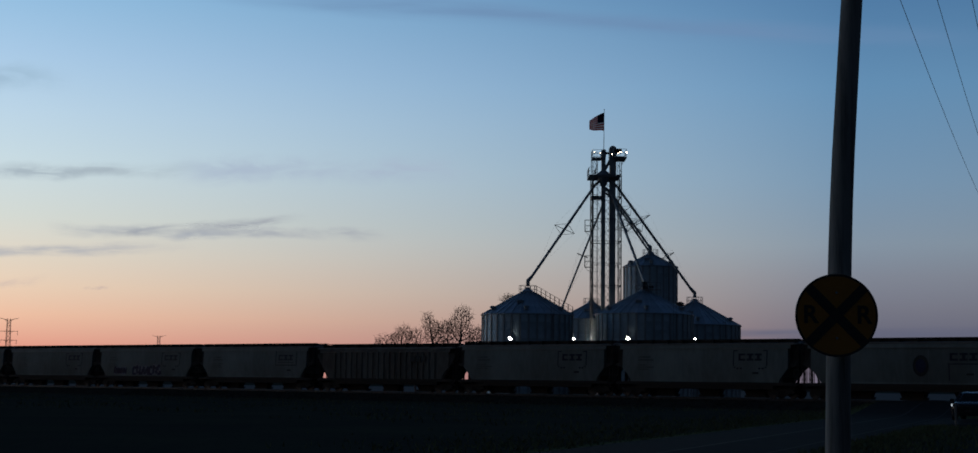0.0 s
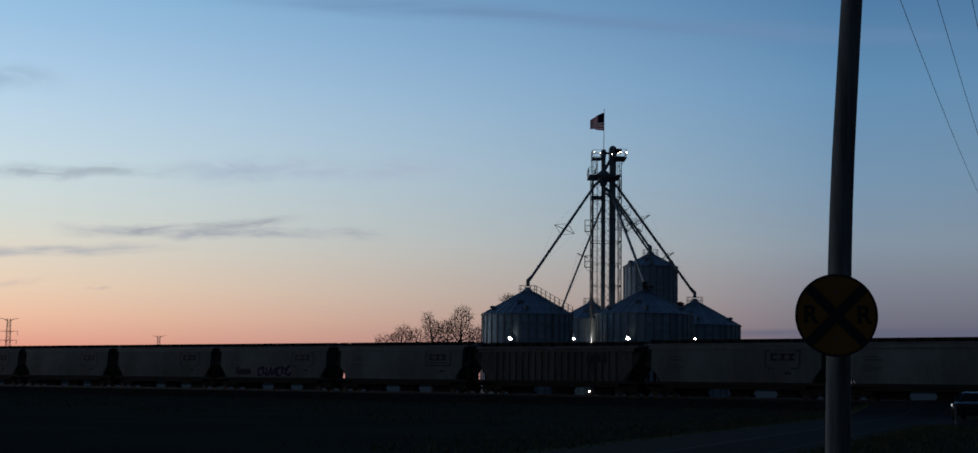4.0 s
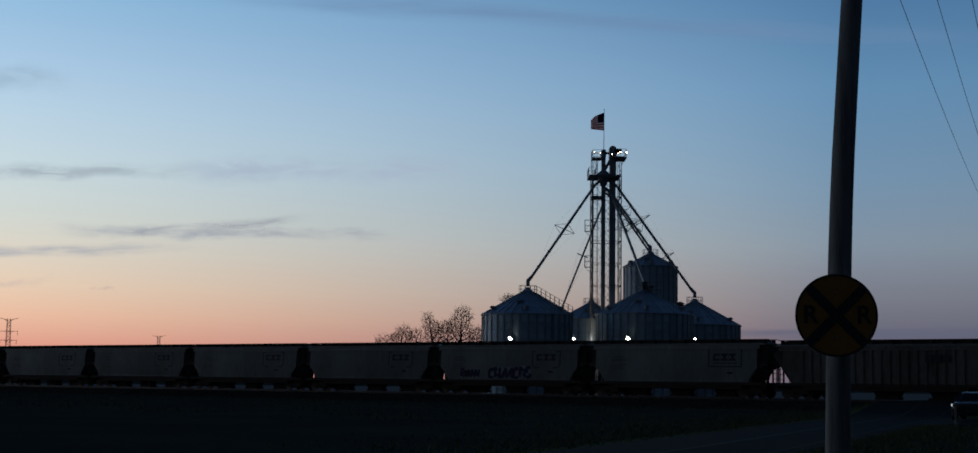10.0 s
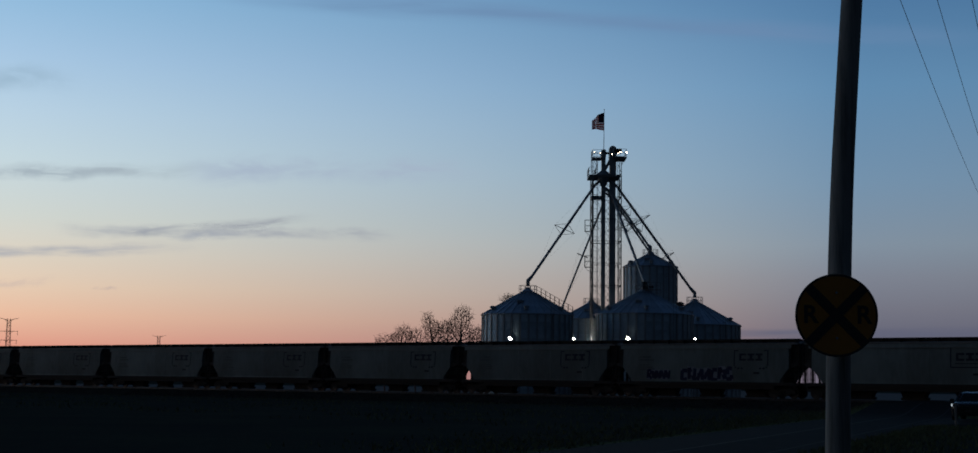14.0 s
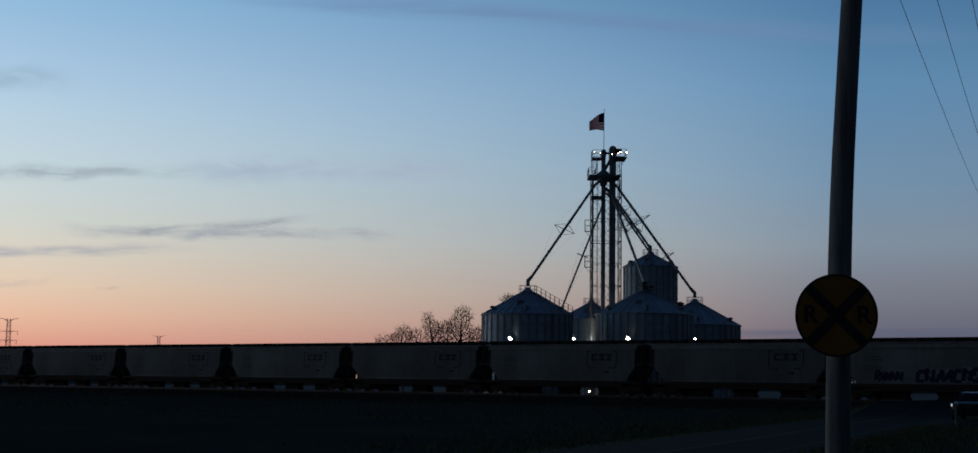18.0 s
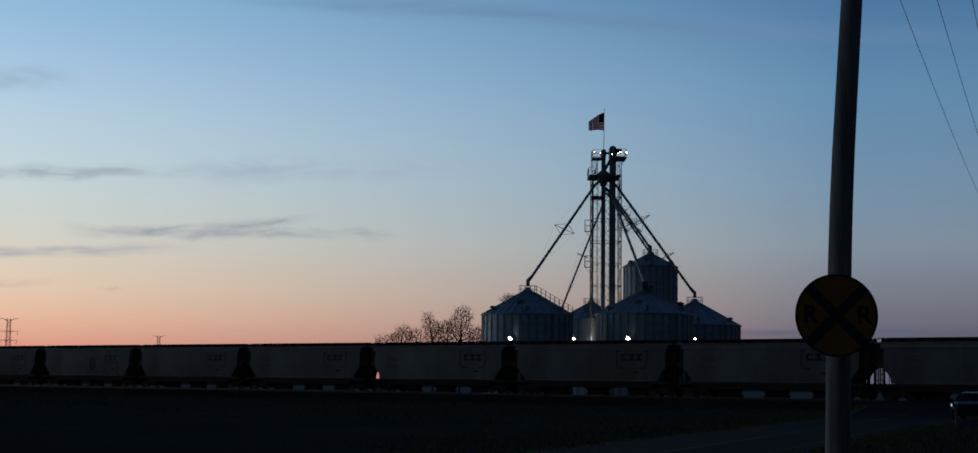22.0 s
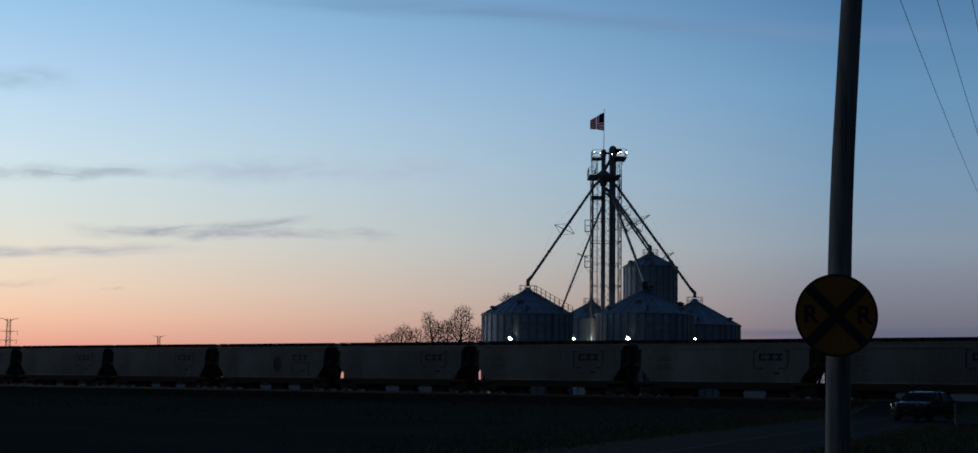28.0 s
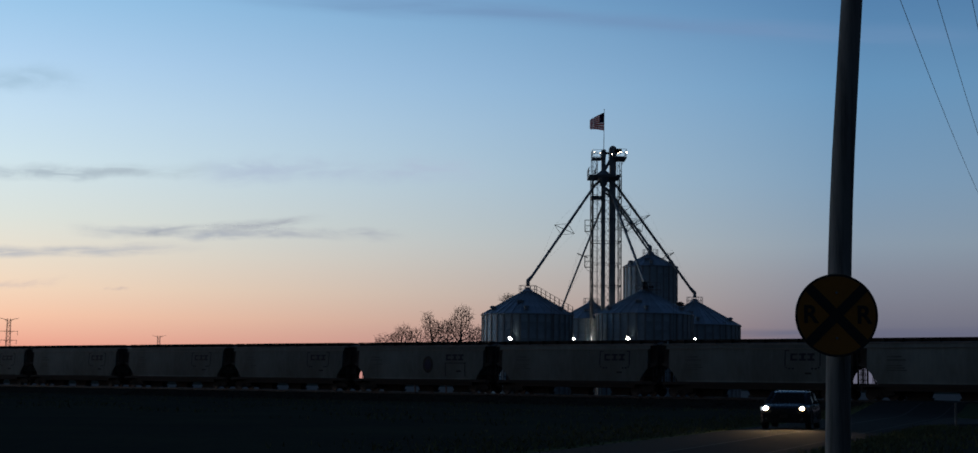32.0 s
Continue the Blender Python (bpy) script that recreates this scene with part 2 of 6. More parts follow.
# ---------------------------------------------------------------- mesh helpers
class Geo:
    """Gathers vertices, faces and material slots of one mesh."""

    def __init__(self):
        self.v, self.f, self.s = [], [], []

    def add(self, verts, faces, slot=0):
        o = len(self.v)
        self.v += [tuple(p) for p in verts]
        self.f += [tuple(o + i for i in f) for f in faces]
        self.s += [slot] * len(faces)
        return self

    def box(self, c, d, m=None, slot=0, taper=1.0):
        """A box round c of size d; taper narrows its top."""
        vs = []
        for z in (-0.5, 0.5):
            k = taper if z > 0 else 1.0
            for x, y in ((-0.5, -0.5), (0.5, -0.5), (0.5, 0.5), (-0.5, 0.5)):
                p = Vector((x * d[0] * k, y * d[1] * k, z * d[2]))
                vs.append((m @ p if m else p) + Vector(c))
        return self.add(vs, [(3, 2, 1, 0), (4, 5, 6, 7), (0, 1, 5, 4), (1, 2, 6, 5), (2, 3, 7, 6), (3, 0, 4, 7)], slot)

    def tube(self, p, q, r, r2=None, seg=8, slot=0):
        """A round bar from p to q."""
        p, q = Vector(p), Vector(q)
        r2 = r if r2 is None else r2
        z = (q - p).normalized()
        x = z.orthogonal().normalized()
        y = z.cross(x)
        vs = []
        for c, rad in ((p, r), (q, r2)):
            for i in range(seg):
                a = 2 * math.pi * i / seg
                vs.append(c + x * (rad * math.cos(a)) + y * (rad * math.sin(a)))
        fs = [(i, (i + 1) % seg, seg + (i + 1) % seg, seg + i) for i in range(seg)]
        fs += [tuple(range(seg - 1, -1, -1)), tuple(range(seg, 2 * seg))]
        return self.add(vs, fs, slot)

    def beam(self, p, q, w, h=None, slot=0):
        """A square bar from p to q."""
        p, q = Vector(p), Vector(q)
        h = h or w
        z = (q - p).normalized()
        up = Vector((0, 0, 1)) if abs(z.z) < 0.95 else Vector((0, 1, 0))
        x = z.cross(up).normalized()
        y = x.cross(z)
        vs = [c + x * (sx * w / 2) + y * (sy * h / 2) for c in (p, q) for sx, sy in ((-1, -1), (1, -1), (1, 1), (-1, 1))]
        return self.add(vs, [(3, 2, 1, 0), (4, 5, 6, 7), (0, 1, 5, 4), (1, 2, 6, 5), (2, 3, 7, 6), (3, 0, 4, 7)], slot)

    def lathe(self, prof, seg=24, c=(0, 0, 0), axis="z", slot=0):
        """Turns a profile of (radius, height) round an axis."""
        vs, fs = [], []
        for r, h in prof:
            for i in range(seg):
                a = 2 * math.pi * i / seg
                u, w = r * math.cos(a), r * math.sin(a)
                p = {"z": (u, w, h), "y": (u, h, w), "x": (h, u, w)}[axis]
                vs.append((p[0] + c[0], p[1] + c[1], p[2] + c[2]))
        for j in range(len(prof) - 1):
            for i in range(seg):
                k = (i + 1) % seg
                fs.append((j * seg + i, j * seg + k, (j + 1) * seg + k, (j + 1) * seg + i))
        fs += [tuple(range(seg - 1, -1, -1)), tuple(range((len(prof) - 1) * seg, len(prof) * seg))]
        return self.add(vs, fs, slot)

    def prism(self, poly, a, b, axis="y", slot=0):
        """A flat outline (two coordinates) made thick from a to b along an axis."""
        n = len(poly)
        put = {"y": lambda u, w, t: (u, t, w), "x": lambda u, w, t: (t, u, w), "z": lambda u, w, t: (u, w, t)}[axis]
        vs = [put(u, w, t) for t in (a, b) for u, w in poly]
        fs = [(i, (i + 1) % n, n + (i + 1) % n, n + i) for i in range(n)]
        fs += [tuple(range(n - 1, -1, -1)), tuple(range(n, 2 * n))]
        return self.add(vs, fs, slot)

    def loft(self, rings, caps=True, slot=0):
        """Joins rings of equal length one after another."""
        n = len(rings[0])
        vs = [p for r in rings for p in r]
        fs = [(j * n + i, j * n + (i + 1) % n, (j + 1) * n + (i + 1) % n, (j + 1) * n + i)
              for j in range(len(rings) - 1) for i in range(n)]
        if caps:
            fs += [tuple(range(n - 1, -1, -1)), tuple(range((len(rings) - 1) * n, len(rings) * n))]
        return self.add(vs, fs, slot)

    def mesh(self, name, mats, smooth=False):
        me = bpy.data.meshes.new(name)
        me.from_pydata(self.v, [], self.f)
        for m in mats if isinstance(mats, (list, tuple)) else [mats]:
            me.materials.append(m)
        me.polygons.foreach_set("material_index", self.s)
        bm = bmesh.new()
        bm.from_mesh(me)
        bmesh.ops.recalc_face_normals(bm, faces=bm.faces)
        bm.to_mesh(me)
        bm.free()
        if smooth:
            me.polygons.foreach_set("use_smooth", [True] * len(me.polygons))
            me.set_sharp_from_angle(angle=radians(35))
        return me


def part(name, geo, mats, parent=None, label="", at=None, smooth=False):
    """One mesh object, under a thing or a part; geo may be a mesh that is shared."""
    me = geo.mesh(name, mats, smooth) if isinstance(geo, Geo) else geo
    ob = new(name, me)
    if parent:
        ob.parent = parent
    if at is not None:
        ob.matrix_basis = at
    if label:
        ob["label"] = label
    return ob


def thing(name, label, category, group="", kind="", at=None):
    """An empty at a thing's base, to which its parts are hung."""
    ob = new(name)
    if at is not None:
        ob.matrix_basis = at
    return tagged(ob, label, category, group, kind)


# ---------------------------------------------------------------- plan
RAIL_Z = 0.82                                    # top of the rails
TRACK = pose(32.66, 115.45, 0.0, 0, 0, -38.203)   # track frame: x to the right along the rails, y away
D = Vector((0.363, 0.932, 0))                    # the road's direction
NRM = Vector((0.932, -0.363, 0))                 # to the road's right
ROAD_MID, ROAD_W = -10.05, 6.3


def road_pt(off, s, z=0.0):
    return NRM * off + D * s + Vector((0, 0, z))


def road_z(s):
    """The road climbs gently to the level crossing."""
    k = lambda a, b: min(1.0, max(0.0, (s - a) / (b - a)))
    up, down = k(94, 114), k(124, 146)
    return 0.80 * (up * up * (3 - 2 * up) - down * down * (3 - 2 * down))


def build_ground():
    g = Geo()
    g.add([(-4600, -4600, -0.04), (4600, -4600, -0.04), (4600, 4600, -0.04), (-4600, 4600, -0.04)], [(0, 1, 2, 3)])
    tagged(part("ground", g, M_SOIL), "dark bare farm field in the dusk", "ground", kind="structure")
    # the road, with worn edges
    g, rng = Geo(), random.Random(4)
    ss = [-60 + 2.5 * i for i in range(105)]
    vs = []
    for s in ss:
        wob = 0.10 * noise.noise((s * 0.3, 1.7, 0))
        z = road_z(s) + 0.02
        vs += [road_pt(ROAD_MID - ROAD_W / 2 + wob, s, z - 0.03), road_pt(ROAD_MID, s, z + 0.05), road_pt(ROAD_MID + ROAD_W / 2 + wob, s, z - 0.03)]
    n = len(ss)
    fs = [f for i in range(n - 1) for f in ((3 * i, 3 * i + 1, 3 * i + 4, 3 * i + 3), (3 * i + 1, 3 * i + 2, 3 * i + 5, 3 * i + 4))]
    g.add(vs, fs)
    # embankment sides
    e = Geo()
    for sgn in (-1, 1):
        ev, ef = [], []
        for s in ss:
            z = road_z(s)
            o = ROAD_MID + sgn * (ROAD_W / 2 - 0.05)
            ev += [road_pt(o, s, z - 0.012), road_pt(o + sgn * (1.2 + 2.2 * z), s, -0.05)]
        ef = [(2 * i, 2 * i + 1, 2 * i + 3, 2 * i + 2) for i in range(n - 1)]
        e.add(ev, ef)
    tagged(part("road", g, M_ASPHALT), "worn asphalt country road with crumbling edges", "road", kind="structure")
    tagged(part("verge", e, M_GRASS), "grassy road shoulder sloping to the field", "verge", kind="structure")
    # painted lines
    for name, off, m in (("centre_line", ROAD_MID + 0.12, M_LINE), ("edge_line", ROAD_MID + 2.35, M_LINE)):
        g = Geo()
        for i in range(42):
            a, b = -10 + 3.0 * i, -10 + 3.0 * i + 3.0
            if b > 112:
                break
            k = 0.05 - 0.08 * abs(off - ROAD_MID) / (ROAD_W / 2) + 0.026
            hw = 0.06 if off < ROAD_MID + 1 else 0.035
            g.add([road_pt(off - hw, a, road_z(a) + k), road_pt(off + hw, a, road_z(a) + k),
                   road_pt(off + hw, b, road_z(b) + k), road_pt(off - hw, b, road_z(b) + k)], [(0, 1, 2, 3)])
        tagged(part(name, g, m), "worn painted line on the asphalt road", "road marking", kind="structure")
    # gravel side drive
    g = Geo()
    a = [road_pt(-7.3, 76, 0.012), road_pt(-7.3, 96, 0.012), road_pt(-3.5, 91, 0.012), road_pt(40, 92, 0.012), road_pt(40, 84, 0.012), road_pt(-3.5, 82, 0.012)]
    g.add(a, [(0, 5, 2, 1), (5, 4, 3, 2)])
    tagged(part("driveway", g, M_DRIVE), "grey gravel side drive beside the crossing", "driveway", kind="structure")
    # pale yard beyond the rails
    g = Geo()
    g.add([TRACK @ Vector(p) for p in ((-330, 9, 0.03), (170, 9, 0.03), (170, 340, 0.03), (-330, 340, 0.03))], [(0, 1, 2, 3)])
    tagged(part("yard", g, M_GRAVEL), "pale gravel yard round the grain bins", "yard", kind="structure")


def build_track():
    prof = [(-4.6, -0.05), (-2.2, RAIL_Z - 0.30), (-1.7, RAIL_Z - 0.22), (1.7, RAIL_Z - 0.22), (2.2, RAIL_Z - 0.30), (4.6, -0.05)]
    g = Geo().prism(prof, -420, 330, axis="x")
    bed = tagged(part("ballast_bed", g, M_BALLAST, at=TRACK), "dark crushed stone railway embankment", "railway bed", kind="structure")
    rp = [(-0.075, 0), (0.075, 0), (0.02, 0.03), (0.012, 0.13), (0.036, 0.14), (0.036, 0.18), (-0.036, 0.18), (-0.036, 0.14), (-0.012, 0.13), (-0.02, 0.03)]
    for y in (-0.755, 0.755):
        g = Geo().prism([(y + a, RAIL_Z - 0.18 + b) for a, b in rp], -420, 330, axis="x")
        tagged(part("rail", g, M_RAIL, at=TRACK), "polished steel rail on wooden ties", "rail", "railway rails", "structure")
    g = Geo().box((0, 0, RAIL_Z - 0.25), (0.23, 2.6, 0.18))
    me = g.mesh("tie", M_TIE)
    for i in range(150):
        part("tie", me, None, bed, at=pose(-62 + 0.52 * i, 0, 0))
    g = Geo()
    for i in range(420):
        u = -280 + 0.52 * i
        if u < -62.2:
            g.box((u, 0, RAIL_Z - 0.25), (0.23, 2.6, 0.18))
    tagged(part("tie_row", g, M_TIE, bed), kind="stuff")
    # loose stones along the shoulder
    g, rng = Geo(), random.Random(9)
    for i in range(1500):
        u, y = rng.uniform(-90, 25), -rng.uniform(1.8, 4.7)
        z = RAIL_Z - 0.27 if y > -2.2 else (RAIL_Z - 0.30) * (4.6 + y) / 2.4
        s = rng.uniform(0.05, 0.14)
        g.box((u, y, max(0.0, z) + 0.02), (s, s * 0.8, s * 0.7), Euler((rng.random() * 3, rng.random() * 3, rng.random() * 3)).to_matrix())
    tagged(part("ballast_stones", g, M_BALLAST, at=TRACK), "loose crushed stones along the track shoulder", "stones", kind="stuff")
    # planks of the level crossing
    cx = (TRACK.inverted() @ road_pt(ROAD_MID, 118.97)).x
    g = Geo().box((0, 0, 0), (7.6, 0.24, 0.09))
    me = g.mesh("plank", M_TIE)
    deck = thing("crossing_deck", "dark timber planks of the level crossing between the rails", "level crossing", kind="structure", at=TRACK @ pose(cx, 0, RAIL_Z - 0.045))
    for y in (-1.5, -1.22, -0.94, -0.5, -0.25, 0.0, 0.25, 0.5, 0.94, 1.22, 1.5):
        part("plank", me, None, deck, at=pose(0, y, 0))


build_ground()
build_track()


# ---------------------------------------------------------------- hopper wagons
CAR_L = 17.707
N_BAYS = (-4.3, 0.0, 4.3)


def bogie(parent, x):
    """Bolster with side frames, springs and two wheelsets."""
    g = Geo().box((0, 0, 0.62), (0.42, 2.1, 0.26)).box((0, 0, 0.80), (0.7, 0.7, 0.14))
    b = part("bogie", g, M_DARK, parent, at=pose(x, 0, 0))
    arch = [(-1.22, 0.50), (-1.05, 0.72), (-0.55, 0.86), (0.55, 0.86), (1.05, 0.72), (1.22, 0.50), (1.12, 0.36), (0.86, 0.42),
            (0.46, 0.22), (-0.46, 0.22), (-0.86, 0.42), (-1.12, 0.36)]
    for y in (-1.0, 1.0):
        part("side_frame", Geo().prism(arch, y - 0.09, y + 0.09), M_DARK, b)
        g = Geo()
        for dx in (-0.2, 0, 0.2):
            g.tube((dx, y * 1.09, 0.26), (dx, y * 1.09, 0.58), 0.07, seg=8)
        part("spring", g, M_DARK, b)
    for dx in (-0.89, 0.89):
        g = Geo().tube((0, -1.05, 0), (0, 1.05, 0), 0.075, seg=8)
        for y in (-0.755, 0.755):
            s = 1 if y > 0 else -1
            g.lathe([(0.06, y - s * 0.09), (0.48, y - s * 0.08), (0.485, y - s * 0.05), (0.457, y - s * 0.045), (0.450, y + s * 0.06),
                     (0.39, y + s * 0.06), (0.36, y + s * 0.02), (0.13, y + s * 0.01), (0.11, y + s * 0.08), (0.05, y + s * 0.09)], seg=20, axis="y")
        for k in range(4):
            a = math.pi / 2 * k
            g.box((0.25 * math.cos(a), -0.74, 0.25 * math.sin(a)), (0.06, 0.02, 0.06))
        part("wheelset", g, M_WHEEL, b, "steel wheels on one axle", at=pose(dx, 0, 0.457), smooth=True)
    return b


def ladder(parent, x, y, z0, z1, w=0.42, across="x"):
    g = Geo()
    dx, dy = (w / 2, 0) if across == "x" else (0, w / 2)
    for s in (-1, 1):
        g.box((x + s * dx, y + s * dy, (z0 + z1) / 2), (0.045, 0.045, z1 - z0))
    n = max(3, int((z1 - z0) / 0.42))
    for i in range(n + 1):
        z = z0 + (z1 - z0) * i / n
        g.tube((x - dx, y - dy, z), (x + dx, y + dy, z), 0.022, seg=6)
    return part("ladder", g, M_DARK, parent)


def side_y(z, bulge):
    """Half width of the body at a height."""
    k = (z - 1.2) / 2.95
    return 1.50 + bulge * math.sin(math.pi * min(1, max(0, k)))


def hopper_car(ribbed):
    """A covered hopper wagon; x runs along the track, z = 0 is the top of the rails."""
    skin = M_RIBBED if ribbed else M_HOPPER
    eave = 4.20 if ribbed else 4.37
    bulge = 0.02 if ribbed else 0.11
    half = 7.85
    car = thing("covered_hopper_car", "", "railway wagon")
    # body: closed shell whose lower corners are cut away over the end platforms
    st = [-half, -7.76, -7.62, -7.48, -7.34, -7.22, -7.10, -7.0]
    st = st + [-4.2, 0.0, 4.2] + [-s for s in reversed(st)]
    rings = []
    for x in st:
        c = max(0.0, (abs(x) - 7.0) / (half - 7.0))
        zb = 1.24 + 1.15 * c ** 0.75
        zs = [zb + (eave - zb) * i / 7 for i in range(8)]
        inset = 0.03 * c
        rings.append([(x, -side_y(z, bulge) + inset, z) for z in zs] + [(x, side_y(z, bulge) - inset, z) for z in reversed(zs)])
    part("body", Geo().loft(rings), skin, car, smooth=True)
    # recessed end bays under the roof overhang, and slope sheets, coloured dark for the shade there
    for s in (-1, 1):
        rg = []
        for x in (6.9, 7.16, 7.22, 7.32, 7.5, 7.75, 8.15, 8.56):
            w = 1.12
            zb = 1.25 + (max(0.0, x - 7.2) * 1.55 if ribbed else 1.42 * math.sqrt(max(0.0, 1 - ((8.85 - x) / 1.69) ** 2)))
            rg.append([(s * x, -w, zb), (s * x, -w, eave), (s * x, w, eave), (s * x, w, zb)])
        part("end_bay", Geo().loft(rg), M_ENDS, car, "recessed wagon end with painted-in shade")
        # side plates that carry the body over the bogie: arched, or straight and sloping on the old wagon
        for y, rad in ((-1.42, 1.56), (1.42, 1.47)):
            if ribbed:
                poly = [(7.2, 1.25), (8.58, 3.35), (8.58, 3.7), (7.75, 3.7), (7.0, 1.25)]
            else:
                poly = [(8.85 - rad * k, 1.25 + 1.40 * math.sqrt(1 - k * k)) for k in (1.0, 0.97, 0.91, 0.81, 0.66, 0.48, 0.30, 0.18)]
                poly += [(8.58, 2.80), (7.75, 2.80), (7.1, 1.25)]
            part("end_plate", Geo().prism([(s * x, z) for x, z in poly], y - 0.03, y + 0.03), M_ENDS, car)
        g = Geo().add([(s * 7.20, -1.40, 2.20), (s * 7.20, 1.40, 2.20), (s * 5.4, 1.30, 1.15), (s * 5.4, -1.30, 1.15),
                       (s * 7.12, -1.40, 2.10), (s * 7.12, 1.40, 2.10), (s * 5.3, 1.30, 1.05), (s * 5.3, -1.30, 1.05)],
                      [(0, 1, 2, 3), (7, 6, 5, 4), (0, 4, 5, 1), (1, 5, 6, 2), (2, 6, 7, 3), (3, 7, 4, 0)])
        part("slope_sheet", g, M_ENDS, car)
    # roof with shallow pitch, hatch trough and running boards
    top = eave + 0.24
    rr = []
    for x in (-8.52, -8.4, 8.4, 8.52):
        k = 0.06 if abs(x) > 8.45 else 0.0
        rr.append([(x, -1.56, eave - 0.05), (x, -1.56, eave + 0.05 - k * 0.5), (x, -0.75, top - 0.10 - k), (x, 0, top - k), (x, 0.75, top - 0.10 - k), (x, 1.56, eave + 0.05 - k * 0.5), (x, 1.56, eave - 0.05)])
    part("roof", Geo().loft(rr), M_ROOF, car)
    for s in (-1, 1):
        # side plate under the eave: a shallow inclined band with a ledge below
        y = s * (1.56 if ribbed else 1.535)
        g = Geo().loft([[(x, y + s * 0.045, eave - 0.33), (x, y + s * 0.010, eave), (x, y - s * 0.08, eave), (x, y - s * 0.08, eave - 0.33)] for x in (-8.1, 8.1)])
        part("side_plate", g, skin, car)
        part("top_rail", Geo().box((0, s * 1.57, eave - 0.355), (16.2, 0.07, 0.045)).box((0, s * 1.55, eave + 0.0), (16.9, 0.08, 0.07)), M_ROOF, car)
    zt = 4.66 if ribbed else 4.79
    part("hatch_trough", Geo().box((0, 0, (top + zt) / 2 - 0.10), (16.5, 1.5, zt - top + 0.10), taper=0.98), M_DARK, car)
    for i in range(6):
        x = -6.35 + 2.54 * i
        g = Geo().box((x, 0, zt - 0.02), (2.46, 0.62, 0.06))
        for s in (-1, 0, 1):
            g.box((x + s * 0.8, 0, zt + 0.015), (0.07, 0.70, 0.02))
        part("hatch_cover", g, M_ROOF, car)
    for s in (-1, 1):
        g = Geo()
        for j in range(3):
            g.box((0, s * (0.62 + 0.16 * j), zt), (17.0, 0.11, 0.045))
        for i in range(12):
            x = -8.2 + 16.4 * i / 11
            g.box((x, s * 0.78, (zt + top) / 2 - 0.08), (0.06, 0.5, zt - top + 0.16))
        part("running_board", g, M_DARK, car, "steel grating walkway along the roof")
    # side sills, end sills and platforms
    for s in (-1, 1):
        part("side_sill", Geo().box((0, s * 1.46, 1.15), (16.6, 0.13, 0.24)).box((0, s * 1.53, 1.05), (16.4, 0.05, 0.05)), M_DARK, car)
        part("end_platform", Geo().box((s * 8.15, 0, 1.09), (0.9, 2.95, 0.16)).box((s * 8.36, 0, 1.02), (0.12, 2.9, 0.3)), M_DARK, car)
        part("centre_sill", Geo().box((s * 6.9, 0, 0.98), (3.0, 0.55, 0.34)), M_DARK, car)
        g = Geo().box((s * 8.56, 0, 0.88), (0.55, 0.2, 0.24)).box((s * 8.80, 0.04 * s, 0.88), (0.16, 0.30, 0.30)).box((s * 8.42, 0, 0.88), (0.1, 0.45, 0.4))
        if ribbed:
            g.box((s * 9.06, 0, 0.88), (0.6, 0.18, 0.2))
        part("coupler", g, M_WHEEL, car)
        for y in (-1.42, 1.42):
            ladder(car, s * 8.52, y, 1.1, eave + 0.1, 0.34)
        ladder(car, s * 8.62, s * 0.85, 1.1, eave + 0.05, 0.40, "y")
        g = Geo()
        g.beam((s * 8.50, 0.0, 2.75), (s * 8.50, 0.0, 1.15), 0.11, 0.13)
        part("end_post", g, M_DARK, car)
        bogie(car, s * 7.0)
        for y in (-1.47, 1.47):
            g = Geo()
            for dx in (-0.16, 0.16):
                g.box((s * 8.12 + dx, y, 0.86), (0.04, 0.04, 0.5))
            g.box((s * 8.12, y, 0.62), (0.38, 0.06, 0.03))
            part("stirrup_step", g, M_DARK, car)
    g = Geo().lathe([(0.24, -0.02), (0.28, -0.02), (0.28, 0.02), (0.24, 0.02)], seg=16, c=(8.46, -0.6, 2.5), axis="x")
    g.beam((8.46, -0.6, 2.24), (8.46, -0.6, 2.76), 0.03).beam((8.46, -0.86, 2.5), (8.46, -0.34, 2.5), 0.03)
    part("brake_wheel", g, M_DARK, car)
    # three discharge hoppers, each with its gate
    for bx in N_BAYS:
        w0, w1 = 2.14, 0.85
        rg = [[(bx - w0, -1.40, 1.12), (bx + w0, -1.40, 1.12), (bx + w0, 1.40, 1.12), (bx - w0, 1.40, 1.12)],
              [(bx - 2.14, -1.40, 0.72), (bx + 2.14, -1.40, 0.72), (bx + 2.14, 1.40, 0.72), (bx - 2.14, 1.40, 0.72)],
              [(bx - 1.02, -0.42, 0.66), (bx + 1.02, -0.42, 0.66), (bx + 1.02, 0.42, 0.66), (bx - 1.02, 0.42, 0.66)],
              [(bx - w1, -0.32, 0.20), (bx + w1, -0.32, 0.20), (bx + w1, 0.32, 0.20), (bx - w1, 0.32, 0.20)]]
        h = part("hopper", Geo().loft(rg), M_DARK, car)
        g = Geo().box((bx, 0, 0.13), (2.0, 0.74, 0.18)).box((bx + 0.86, 0, 0.20), (0.1, 0.9, 0.06)).tube((bx + 0.95, -0.5, 0.20), (bx + 0.95, 0.5, 0.20), 0.05)
        part("outlet_gate", g, M_DARK, h)
    # brake gear under the sill
    part("air_reservoir", Geo().tube((5.0, 0.5, 0.86), (6.0, 0.5, 0.86), 0.2, seg=12), M_DARK, car)
